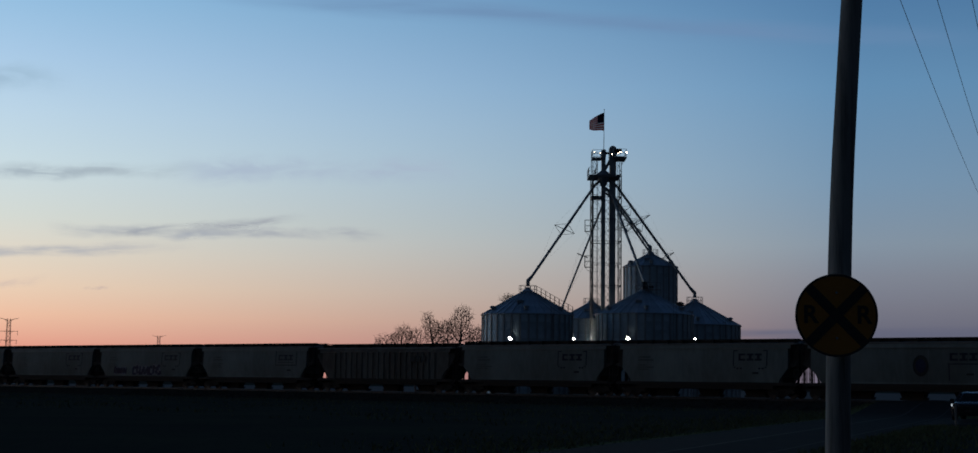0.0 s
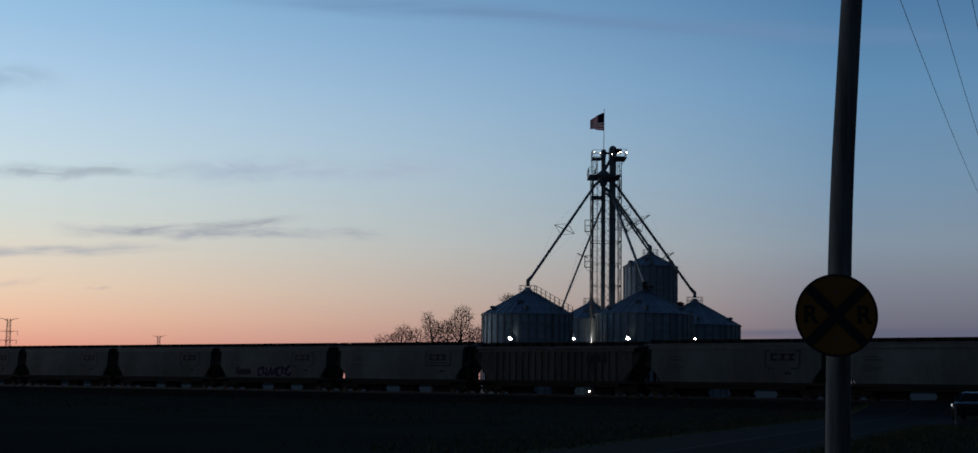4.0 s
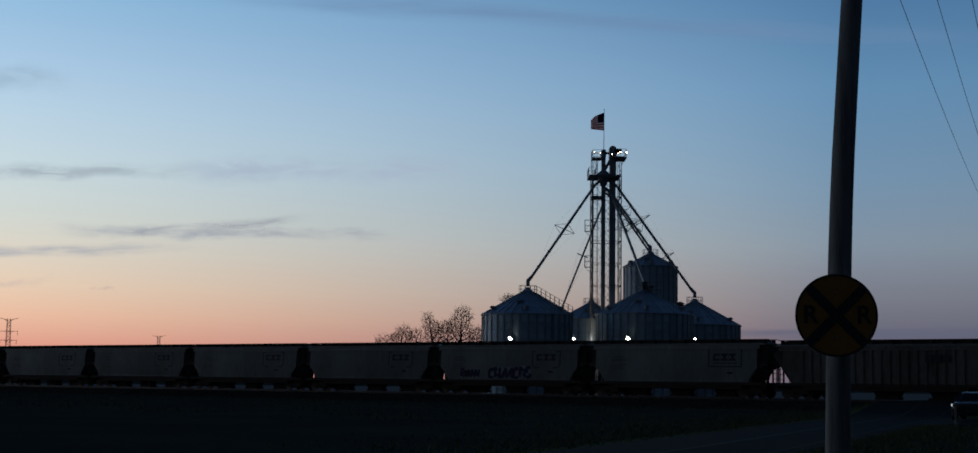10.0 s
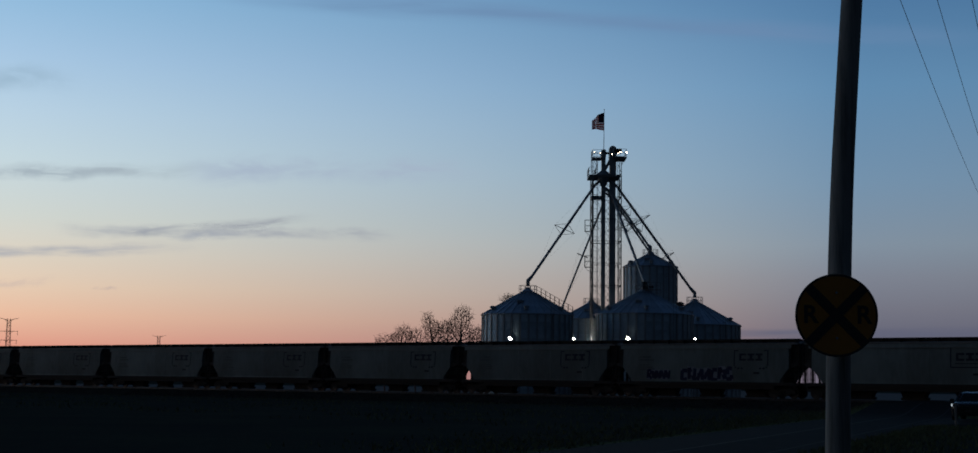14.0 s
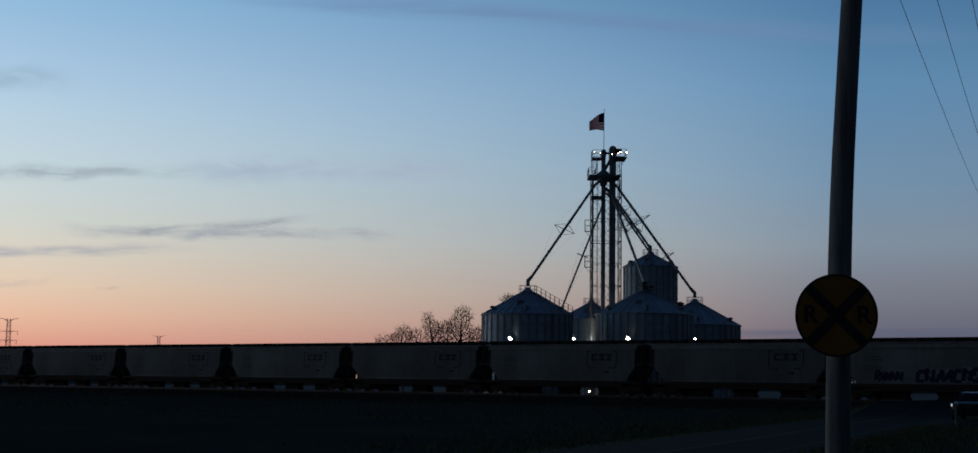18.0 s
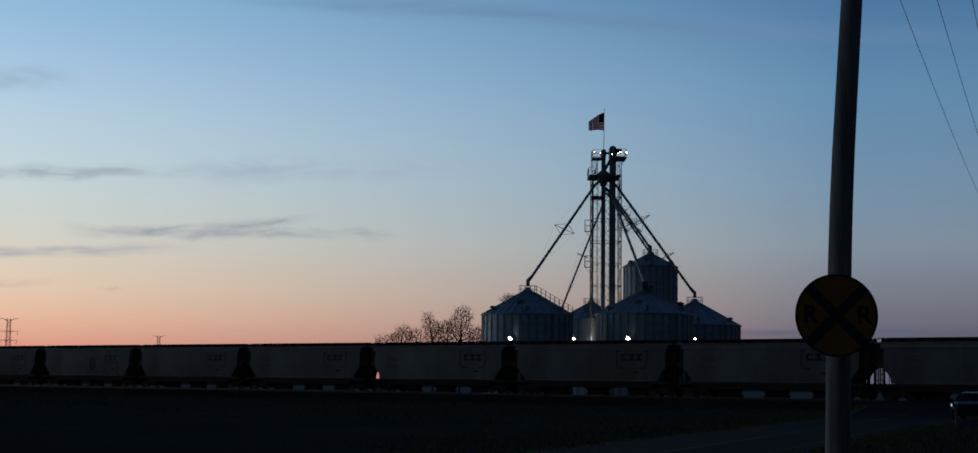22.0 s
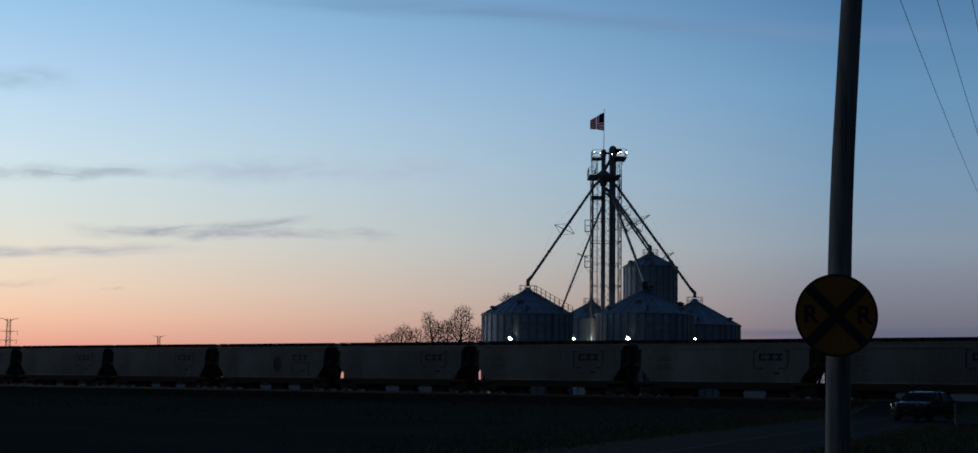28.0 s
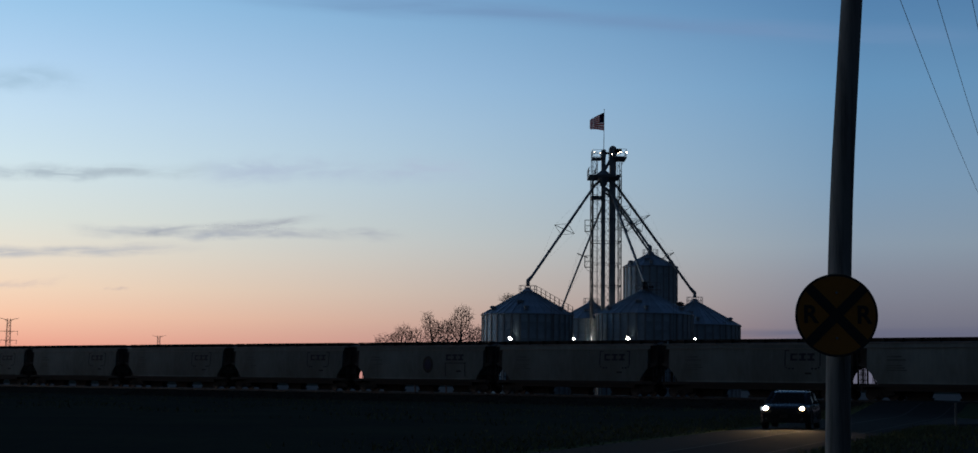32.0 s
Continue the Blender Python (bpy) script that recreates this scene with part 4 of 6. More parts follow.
def elevator_tower():
    t = thing("elevator_tower", "tall galvanised lattice tower carrying grain elevator legs", "elevator tower", at=pose(16.4, 210, 0))
    x0, x1, y0, y1, top = -1.95, 2.08, -1.9, 1.9, 31.0
    corners = [(x0, y0, 0.24), (x1, y0, 0.13), (x1, y1, 0.13), (x0, y1, 0.14)]
    for x, y, w in corners:
        part("column", Geo().beam((x, y, 0), (x, y, top), w), M_STEEL, t)
    # inner uprights of the two narrow trusses on the front, with their diagonals
    for x in (-1.22, 1.56):
        part("inner_upright", Geo().beam((x, y0, 0), (x, y0, top), 0.075), M_STEEL, t)
    part("brace", zigzag(1.56, x1, y0, 0.2, 30.8, 34, 0.05), M_STEEL, t)
    part("brace", zigzag(-1.22, -0.62, y0 + 0.3, 0.2, 30.8, 34, 0.04), M_STEEL, t)
    part("brace", zigzag(0.0, 0.55, y0 + 0.3, 0.2, 30.8, 38, 0.04), M_STEEL, t)
    part("brace", zigzag(0.55, 0.0, y0 + 0.36, 0.2, 30.8, 38, 0.04), M_STEEL, t)
    step = 3.1
    for i in range(10):
        z, g = i * step, Geo()
        for j in range(4):
            (ax, ay, _), (bx, by, _) = corners[j], corners[(j + 1) % 4]
            g.beam((ax, ay, z + step), (bx, by, z + step), 0.075)
        part("girt", g, M_STEEL, t)
        # light crossed rods on the back and the flanks
        for (ax, ay, _), (bx, by, _) in ((corners[1], corners[2]), (corners[2], corners[3]), (corners[3], corners[0])):
            part("brace", Geo().beam((ax, ay, z), (bx, by, z + step), 0.045), M_STEEL, t)
            part("brace", Geo().beam((bx, by, z), (ax, ay, z + step), 0.045), M_STEEL, t)
    # gusset plates where the right-hand truss is bolted
    for i in range(5):
        part("gusset", Geo().box((1.98, y0 - 0.08, 3.0 + 6.2 * i), (0.26, 0.04, 0.34)), M_STEEL, t)
    # bucket elevator legs: casings in bolted lengths with tall rounded heads
    for cx, w, d, zt, hr, hh in ((-0.30, 0.58, 0.8, 33.9, 0.34, 0.62), (0.98, 0.86, 1.0, 33.6, 0.52, 1.25)):
        for i in range(11):
            za, zb = zt * i / 11, zt * (i + 1) / 11
            part("leg_casing", Geo().box((cx, 0, (za + zb) / 2), (w, d, zb - za - 0.02)).box((cx, 0, zb - 0.05), (w + 0.09, d + 0.09, 0.06)), M_CASING, t)
        arch = [(cx + hr * math.cos(a), zt + hh + hr * math.sin(a)) for a in [math.pi * i / 12 for i in range(13)]]
        g = Geo().prism(arch + [(cx - hr, zt + 0.1), (cx - w / 2, zt - 0.35), (cx + w / 2, zt - 0.35), (cx + hr, zt + 0.1)], -0.58, 0.58)
        part("leg_head", g, M_CASING, t)
        part("head_shaft", Geo().tube((cx, -0.75, zt + hh), (cx, 0.75, zt + hh), 0.09, seg=8), M_DARK, t)
    part("drive_motor", Geo().tube((1.45, -0.3, 34.75), (2.25, -0.3, 34.75), 0.26, seg=12).box((1.8, -0.3, 34.42), (0.8, 0.5, 0.14)), M_DARK, t)
    part("belt_guard", Geo().tube((1.62, -0.62, 34.55), (1.62, -0.52, 34.55), 0.42, seg=14), M_DARK, t)
    part("drive_motor", Geo().tube((0.05, -0.2, 34.35), (0.42, -0.2, 34.35), 0.17, seg=10), M_DARK, t)
    # head platform beside the big leg, and a slight one beside the small leg
    g = Geo().box((1.88, 0, 33.62), (1.95, 3.4, 0.10))
    for y in (-1.6, -0.5, 0.5, 1.6):
        g.box((1.88, y, 33.50), (1.95, 0.10, 0.18))
    part("platform", g, M_STEEL, t)
    g = Geo()
    railing(g, 0.95, 2.83, -1.65, 1.65, 33.66)
    part("railing", g, M_LITRAIL, t, "railing with lamplight in its pale colour")
    part("platform", Geo().box((-1.28, 0, 33.52), (1.38, 3.0, 0.06)), M_STEEL, t)
    g = Geo()
    railing(g, -1.93, -0.62, -1.45, 1.45, 33.55)
    part("railing", g, M_LITRAIL, t, "railing with lamplight in its pale colour")
    # distributor platform
    g = Geo().box((-0.25, 0, 30.92), (4.42, 4.0, 0.14))
    for y in (-1.9, -0.7, 0.7, 1.9):
        g.box((-0.25, y, 30.78), (4.42, 0.12, 0.18))
    part("platform", g, M_STEEL, t)
    g = Geo()
    railing(g, -2.44, -1.45, -1.95, 1.95, 31.0)
    part("railing", g, M_STEEL, t)
    part("platform", Geo().box((-1.2, 0, 28.0), (1.75, 3.6, 0.12)), M_STEEL, t)
    # posts that carry the head platforms, with knee braces
    for x, za, zb, w in ((-1.92, 31.0, 33.5, 0.09), (-1.22, 31.0, 33.5, 0.07), (2.12, 28.2, 33.5, 0.10), (1.62, 31.0, 33.5, 0.08)):
        for y in (-1.4, 1.4):
            part("head_post", Geo().beam((x, y, za), (x, y, zb), w), M_STEEL, t)
    part("knee_brace", Geo().beam((2.12, -1.4, 32.5), (2.75, -1.4, 33.45), 0.07), M_STEEL, t)
    part("knee_brace", Geo().beam((1.62, -1.4, 32.6), (2.12, -1.4, 31.4), 0.06).beam((2.12, -1.4, 31.4), (1.62, -1.4, 30.5), 0.06), M_STEEL, t)
    part("knee_brace", Geo().beam((-1.92, -1.4, 31.1), (-1.22, -1.4, 32.2), 0.05).beam((-1.22, -1.4, 32.2), (-1.92, -1.4, 33.3), 0.05), M_STEEL, t)
    # caged ladder in the left-hand truss
    g = Geo()
    for x in (-1.80, -1.36):
        g.tube((x, -2.02, 0.3), (x, -2.02, 34.4), 0.022, seg=5)
    for i in range(112):
        g.tube((-1.80, -2.02, 0.6 + 0.30 * i), (-1.36, -2.02, 0.6 + 0.30 * i), 0.012, seg=4)
    part("ladder", g, M_STEEL, t)
    for i in range(28):
        z = 2.6 + i * 0.98
        g = Geo()
        pts = [Vector((-1.58 + 0.36 * math.cos(a), -2.05 - 0.70 * math.sin(a), z)) for a in [math.pi * j / 5 for j in range(6)]]
        for p, q in zip(pts, pts[1:]):
            g.beam(p, q, 0.05)
        part("ladder_hoop", g, M_STEEL, t)
    for z in (23.0, 18.0):
        side_landing(t, -2.98, -2.05, z)
    # distributor with its drop chutes
    g = Geo().lathe([(0.30, 31.9), (0.95, 31.35), (1.05, 31.0), (0.80, 30.6), (0.62, 30.2), (0.45, 29.7)], seg=20, c=(-0.30, -0.3, 0))
    part("distributor", g, M_CASING, t, smooth=True)
    part("drop_chute", Geo().beam((0.72, -0.3, 33.45), (-0.38, -0.3, 31.5), 0.42), M_CASING, t)
    part("drop_chute", Geo().beam((-0.38, -0.3, 33.6), (-0.40, -0.3, 31.5), 0.34), M_CASING, t)
    part("flagpole", Geo().tube((-0.26, 0.2, 33.3), (-0.19, 0.2, 40.6), 0.05, 0.03, seg=8).lathe([(0.02, 40.6), (0.09, 40.68), (0.02, 40.78)], seg=8, c=(-0.19, 0.2, 0)), M_STEEL, t)
    return t


elevator_tower()


def spout(a, b, kings, label="inclined round grain spout with truss cables", dia=0.36):
    """A round spout from the distributor to a bin peak, with elbow, flanges and trussed cables."""
    a, b = Vector(a), Vector(b)
    s = thing("grain_spout", label, "grain spout", "spouts of the elevator", at=pose(*b))
    a = a - b
    d = a.normalized()
    o = Vector((0, 0, 0))
    part("tube", Geo().tube(o + d * 0.4, a, dia / 2, seg=10), M_CASING, s, smooth=True)
    part("elbow", Geo().tube((0, 0, -0.5), (0, 0, 0.30), dia * 0.72, dia * 0.72, seg=10).tube((0, 0, 0.2), d * 1.1, dia * 0.72, dia * 0.6, seg=10), M_CASING, s)
    hub = Vector((16.1, 209.7, min(b.z + a.z + 0.9, 30.6))) - b
    part("inlet", Geo().tube(a - d * 0.2, a.lerp(hub, 0.55) + Vector((0, 0, 0.1)), dia * 0.52, dia * 0.56, seg=10).tube(a.lerp(hub, 0.5) + Vector((0, 0, 0.08)), hub, dia * 0.56, dia * 0.6, seg=10), M_CASING, s, smooth=True)
    L = a.length
    g = Geo()
    for i in range(1, int(L / 3)):
        p = d * (3.0 * i)
        g.tube(p - d * 0.04, p + d * 0.04, dia / 2 + 0.06, seg=10)
    part("flange", g, M_CASING, s)
    side = d.cross(Vector((0, 0, 1))).normalized()
    up = side.cross(d).normalized()
    for k, ext in kings:
        p = d * (L * k)
        g = Geo()
        ends = [p + (side * u + up * v) * ext for u, v in ((0.8, 0.6), (-0.8, 0.6), (0.8, -0.6), (-0.8, -0.6))]
        for e in ends:
            g.beam(p, e, 0.08)
        g.beam(ends[0], ends[1], 0.05).beam(ends[2], ends[3], 0.05).beam(ends[0], ends[2], 0.05).beam(ends[1], ends[3], 0.05)
        part("truss_frame", g, M_STEEL, s)
        for e in ends:
            g = Geo().tube(d * max(0.8, L * k - L * 0.40), e, 0.006, seg=4).tube(e, d * min(L - 0.2, L * k + L * 0.40), 0.006, seg=4)
            part("cable", g, M_STEEL, s)


spout((14.9, 209.2, 29.75), (5.30, 200.0, 15.25), [(0.53, 1.55)])
spout((17.8, 209.5, 29.85), (29.55, 214.0, 14.75), [(0.68, 1.6), (0.35, 1.2)])
spout((17.4, 210.6, 28.6), (24.45, 225.6, 22.35), [(0.42, 1.5), (0.70, 1.3)])
spout((17.2, 209.0, 28.4), (20.95, 200.3, 15.4), [(0.62, 1.3)])
spout((17.5, 210.6, 27.9), (24.15, 224.4, 21.75), [(0.55, 1.3)], dia=0.30)
spout((15.9, 211.0, 26.6), (9.43, 212.0, 9.8), [(0.60, 1.2)], "slim inclined grain spout passing behind a bin", 0.27)


# ---------------------------------------------------------------- lamps of the elevator
def floodlight(x, y, z, w, h, glow, arm=0.5):
    f = thing("floodlight", "lit white floodlight on a bracket", "floodlight", "floodlights of the elevator", at=pose(x, y, z))
    m = Euler((radians(-20), 0, 0)).to_matrix()
    part("housing", Geo().box((0, 0.10, 0), (w + 0.10, 0.18, h + 0.10), m), M_DARK, f)
    # the lens is drawn as a wedge that takes in the glow on the wall
    part("lens", Geo().add([m @ Vector(p) for y in (-0.03, 0.02) for p in ((-w * 0.45, y, -h / 2), (w * 0.62, y, -h / 2), (w * 0.46, y, -h * 0.05), (w * 0.02, y, h * 0.52), (-w * 0.22, y, h * 0.50), (-w * 0.38, y, 0))], [(0, 1, 2, 3, 4, 5), (11, 10, 9, 8, 7, 6)] + [(i, (i + 1) % 6, 6 + (i + 1) % 6, 6 + i) for i in range(6)]), glow, f, "glowing white lens")
    part("bracket", Geo().beam((0, 0.15, 0), (0, 0.15 + arm, 0.05), 0.07).beam((0, 0.15, -0.1), (0, 0.15 + arm, -0.25), 0.05), M_STEEL, f)


floodlight(2.88, 193.9, 7.57, 0.46, 0.40, M_FLOOD)
floodlight(11.42, 199.2, 7.74, 0.34, 0.22, M_FLOOD, 0.4)
floodlight(18.1, 193.6, 7.74, 0.42, 0.34, M_FLOOD)
floodlight(27.55, 199.3, 7.95, 0.26, 0.15, M_FLOOD, 0.4)
def yard_lamp():
    """A lamp behind the wide bin, turned to the small bin's wall."""
    f = thing("floodlight", "lit floodlight facing the small grain bin", "floodlight", "floodlights of the elevator", at=pose(14.9, 206.6, 7.6))
    part("housing", Geo().box((0, -0.1, 0), (0.4, 0.16, 0.34)), M_DARK, f)
    part("lens", Geo().box((0, 0.0, 0), (0.3, 0.04, 0.24)), M_FLOODHI, f, "glowing white lens")
    part("bracket", Geo().beam((0, -0.15, 0), (0.35, -1.1, -0.1), 0.08), M_STEEL, f)


yard_lamp()
floodlight(19.22, 208.2, 34.25, 0.19, 0.19, M_WARMLAMP, 0.3)
floodlight(18.35, 208.3, 34.30, 0.26, 0.12, M_DIMLAMP, 0.3)
floodlight(18.02, 208.3, 34.12, 0.14, 0.12, M_DIMLAMP, 0.3)
floodlight(17.22, 208.9, 34.05, 0.16, 0.14, M_DIMLAMP, 0.3)
floodlight(15.55, 208.5, 34.15, 0.12, 0.09, M_DIMLAMP, 0.3)
floodlight(14.75, 208.5, 34.30, 0.10, 0.07, M_DIMLAMP, 0.3)


def ground_lamp():
    """A low work light standing in the yard between the bins."""
    f = thing("work_light", "lit low work light standing on the yard floor", "work light", at=pose(12.92, 190.0, -0.08))
    part("stand", Geo().beam((-0.2, 0.15, 0), (0, 0.15, 0.8), 0.06).beam((0.2, 0.15, 0), (0, 0.15, 0.8), 0.06).beam((0, 0.5, 0), (0, 0.15, 0.8), 0.06), M_STEEL, f)
    part("housing", Geo().box((0, 0.12, 0.92), (0.34, 0.16, 0.34)), M_DARK, f)
    part("lens", Geo().box((0.02, 0.02, 0.98), (0.15, 0.05, 0.10)).box((-0.04, 0.02, 0.88), (0.07, 0.05, 0.12)), M_WARMLAMP, f, "glowing white lens")


ground_lamp()


# ---------------------------------------------------------------- flag
FLAG_N, FLAG_W, FLAG_H = 8, 0.315, 2.62
FLAG_STRIPS = []


def build_flag():
    f = thing("flag", "red and white striped flag with blue canton flying from a pole", "flag", at=pose(16.20, 210.2, 37.63))
    for i in range(FLAG_N):
        g = Geo()
        # one cloth strip: a closed slab whose bands take their own colours; the fly hangs in folds and is lower
        h0, h1 = [FLAG_H * (1 - 0.054 * k - 0.0012 * k * k) / 13 for k in (i, i + 1)]
        b0, b1 = [0.05 * math.sin(0.55 * k) for k in (i, i + 1)]
        vs = [(x, y, z) for j in range(14) for x, y, z in ((0.005, -0.006, b0 + h0 * j), (-FLAG_W - 0.005, -0.006, b1 + h1 * j), (-FLAG_W - 0.005, 0.006, b1 + h1 * j), (0.005, 0.006, b0 + h0 * j))]
        for j in range(13):
            blue = i < 3 and j >= 6
            g.s += [2 if blue else (0 if j % 2 == 0 else 1)] * 4
            g.f += [(4 * j + k, 4 * j + (k + 1) % 4, 4 * j + 4 + (k + 1) % 4, 4 * j + 4 + k) for k in range(4)]
        g.v = vs
        g.f += [(3, 2, 1, 0), (52, 53, 54, 55)]
        g.s += [0, 2 if i < 3 else 0]
        FLAG_STRIPS.append(part("cloth_strip", g, [M_RED, M_WHITE, M_BLUE], f))


build_flag()


# ---------------------------------------------------------------- utility pole and sign
POLE = Vector((3.875, 16.72, 0))
ARMS = (-1.46, -0.66, 0.09, 0.8)


def utility_pole(base, bend, label, sign_lean=True):
    p = thing("utility_pole", label, "utility pole", "poles along the road", at=pose(*base))
    prof = [(0.0, 0.0, 0.150)] + [(z, bend(z), 0.142 - 0.0035 * z) for z in (0.6, 1.2, 2.0, 2.6, 3.2, 3.8, 4.4, 5.0, 5.6, 6.2, 7.2, 8.4, 9.6, 10.8, 11.6)]
    seg, rings = 20, []
    for z, dx, r in prof:
        rings.append([(dx + r * (1 + 0.012 * noise.noise((math.cos(a) * 2, math.sin(a) * 2, z))) * math.cos(a), r * math.sin(a), z) for a in [2 * math.pi * i / seg for i in range(seg)]])
    part("shaft", Geo().loft(rings), M_WOODPOLE, p, smooth=True)
    m = Euler((0, 0, math.atan2(NRM.y, NRM.x))).to_matrix()
    tx = bend(11.2)
    part("crossarm", Geo().box(Vector((tx, -0.13, 11.15)) + m @ Vector((-0.45, 0, 0)), (2.7, 0.10, 0.12), m), M_WOODPOLE, p)
    for off in ARMS:
        q = Vector((tx, -0.13, 11.21)) + m @ Vector((off, 0, 0))
        part("insulator", Geo().lathe([(0.02, 0), (0.03, 0.04), (0.05, 0.06), (0.05, 0.10), (0.03, 0.12), (0.045, 0.14), (0.02, 0.18)], seg=10, c=q), M_PORC, p)
    for s in (-1, 1):
        part("arm_brace", Geo().beam(Vector((tx, -0.08, 10.5)), Vector((tx, -0.06, 11.1)) + m @ Vector((s * 0.7, 0, 0)), 0.04, 0.01), M_STEEL, p)
    return p


def pole_bend(z):
    """The old pole stands nearly plumb below the sign and leans over above it."""
    tab = [(0, 0), (1.08, 0.015), (2.22, 0.035), (3.12, 0.057), (4.04, 0.092), (4.75, 0.136), (5.47, 0.184), (6.19, 0.233), (11.7, 0.61)]
    for (a, u), (b, w) in zip(tab, tab[1:]):
        if z <= b:
            return u + (w - u) * (z - a) / (b - a)
    return 0.61


utility_pole(POLE, pole_bend, "weathered leaning wooden utility pole beside the road")
POLE2 = road_pt(-2.5, 106)
utility_pole(POLE2, lambda z: 0.01 * z, "weathered straight wooden utility pole near the crossing")
POLE0 = road_pt(-2.5, -72)
utility_pole(POLE0, lambda z: 0.005 * z, "weathered straight wooden utility pole behind the road bend")


def crossing_sign():
    s = thing("railroad_crossing_sign", "round yellow railroad advance warning sign on the pole", "road sign", at=pose(3.84, 16.50, 2.585))
    R = 0.457
    part("panel", Geo().lathe([(R, -0.002), (R, 0.004), (R - 0.01, 0.006)], seg=64, axis="y"), M_ALU, s)
    part("yellow_face", Geo().lathe([(R - 0.022, -0.006), (R - 0.022, -0.002)], seg=64, axis="y"), M_YELLOW, s, "faded yellow reflective face")
    ring = Geo()
    vs, n = [], 64
    for rad, y in ((R, -0.004), (R, -0.0095), (R - 0.024, -0.0095), (R - 0.024, -0.004)):
        vs += [(rad * math.cos(2 * math.pi * i / n), y, rad * math.sin(2 * math.pi * i / n)) for i in range(n)]
    ring.add(vs, [(j * n + i, j * n + (i + 1) % n, ((j + 1) % 4) * n + (i + 1) % n, ((j + 1) % 4) * n + i) for j in range(4) for i in range(n)])
    part("black_border", ring, M_BLACK, s)
    for k, a in enumerate((45, -45)):
        m = Euler((0, radians(a), 0)).to_matrix()
        part("cross_stroke", Geo().box((0, -0.0085 - 0.002 * k, 0), (2 * (R - 0.012), 0.004, 0.105), m), M_BLACK, s, "black diagonal stroke")
    for sx in (-0.29, 0.30):
        cu = bpy.data.curves.new("letter", "FONT")
        cu.body, cu.size, cu.align_x, cu.align_y, cu.extrude, cu.offset = "R", 0.275, "CENTER", "CENTER", 0.002, 0.006
        tmp = new("letter", cu)
        bpy.context.view_layer.update()
        me = bpy.data.meshes.new_from_object(tmp.evaluated_get(bpy.context.evaluated_depsgraph_get()))
        bpy.data.objects.remove(tmp)
        me.materials.clear()
        me.materials.append(M_BLACK)
        part("letter", me, None, s, "black capital letter R", at=pose(sx, -0.009, 0.0, 90, 0, 0))
    for z in (-0.25, 0.25):
        part("bolt", Geo().lathe([(0.014, -0.018), (0.014, -0.006)], seg=8, c=(0.0, 0, z), axis="y"), M_STIFF, s)
    part("bracket", Geo().box((0.0, 0.04, 0.25), (0.06, 0.07, 0.05)).box((0.0, 0.04, -0.25), (0.06, 0.07, 0.05)), M_ALU, s)


crossing_sign()


def wires():
    ends = [road_pt(-2.45, -72, 11.35), POLE + Vector((pole_bend(11.2), 0, 11.35)), POLE2 + Vector((0.11, 0, 11.35))]
    for off in ARMS[:3]:
        for a, b, sag in ((ends[0], ends[1], 1.0), (ends[1], ends[2], 1.05)):
            a, b = a + NRM * off, b + NRM * off
            g, n = Geo(), 28
            pts = [a.lerp(b, i / n) - Vector((0, 0, sag * 4 * (i / n) * (1 - i / n))) for i in range(n + 1)]
            for p, q in zip(pts, pts[1:]):
                g.tube(p, q, 0.008, seg=5)
            tagged(part("overhead_wire", g, M_WIRE), "thin dark overhead wire between utility poles", "overhead wire", "wires along the road")


wires()


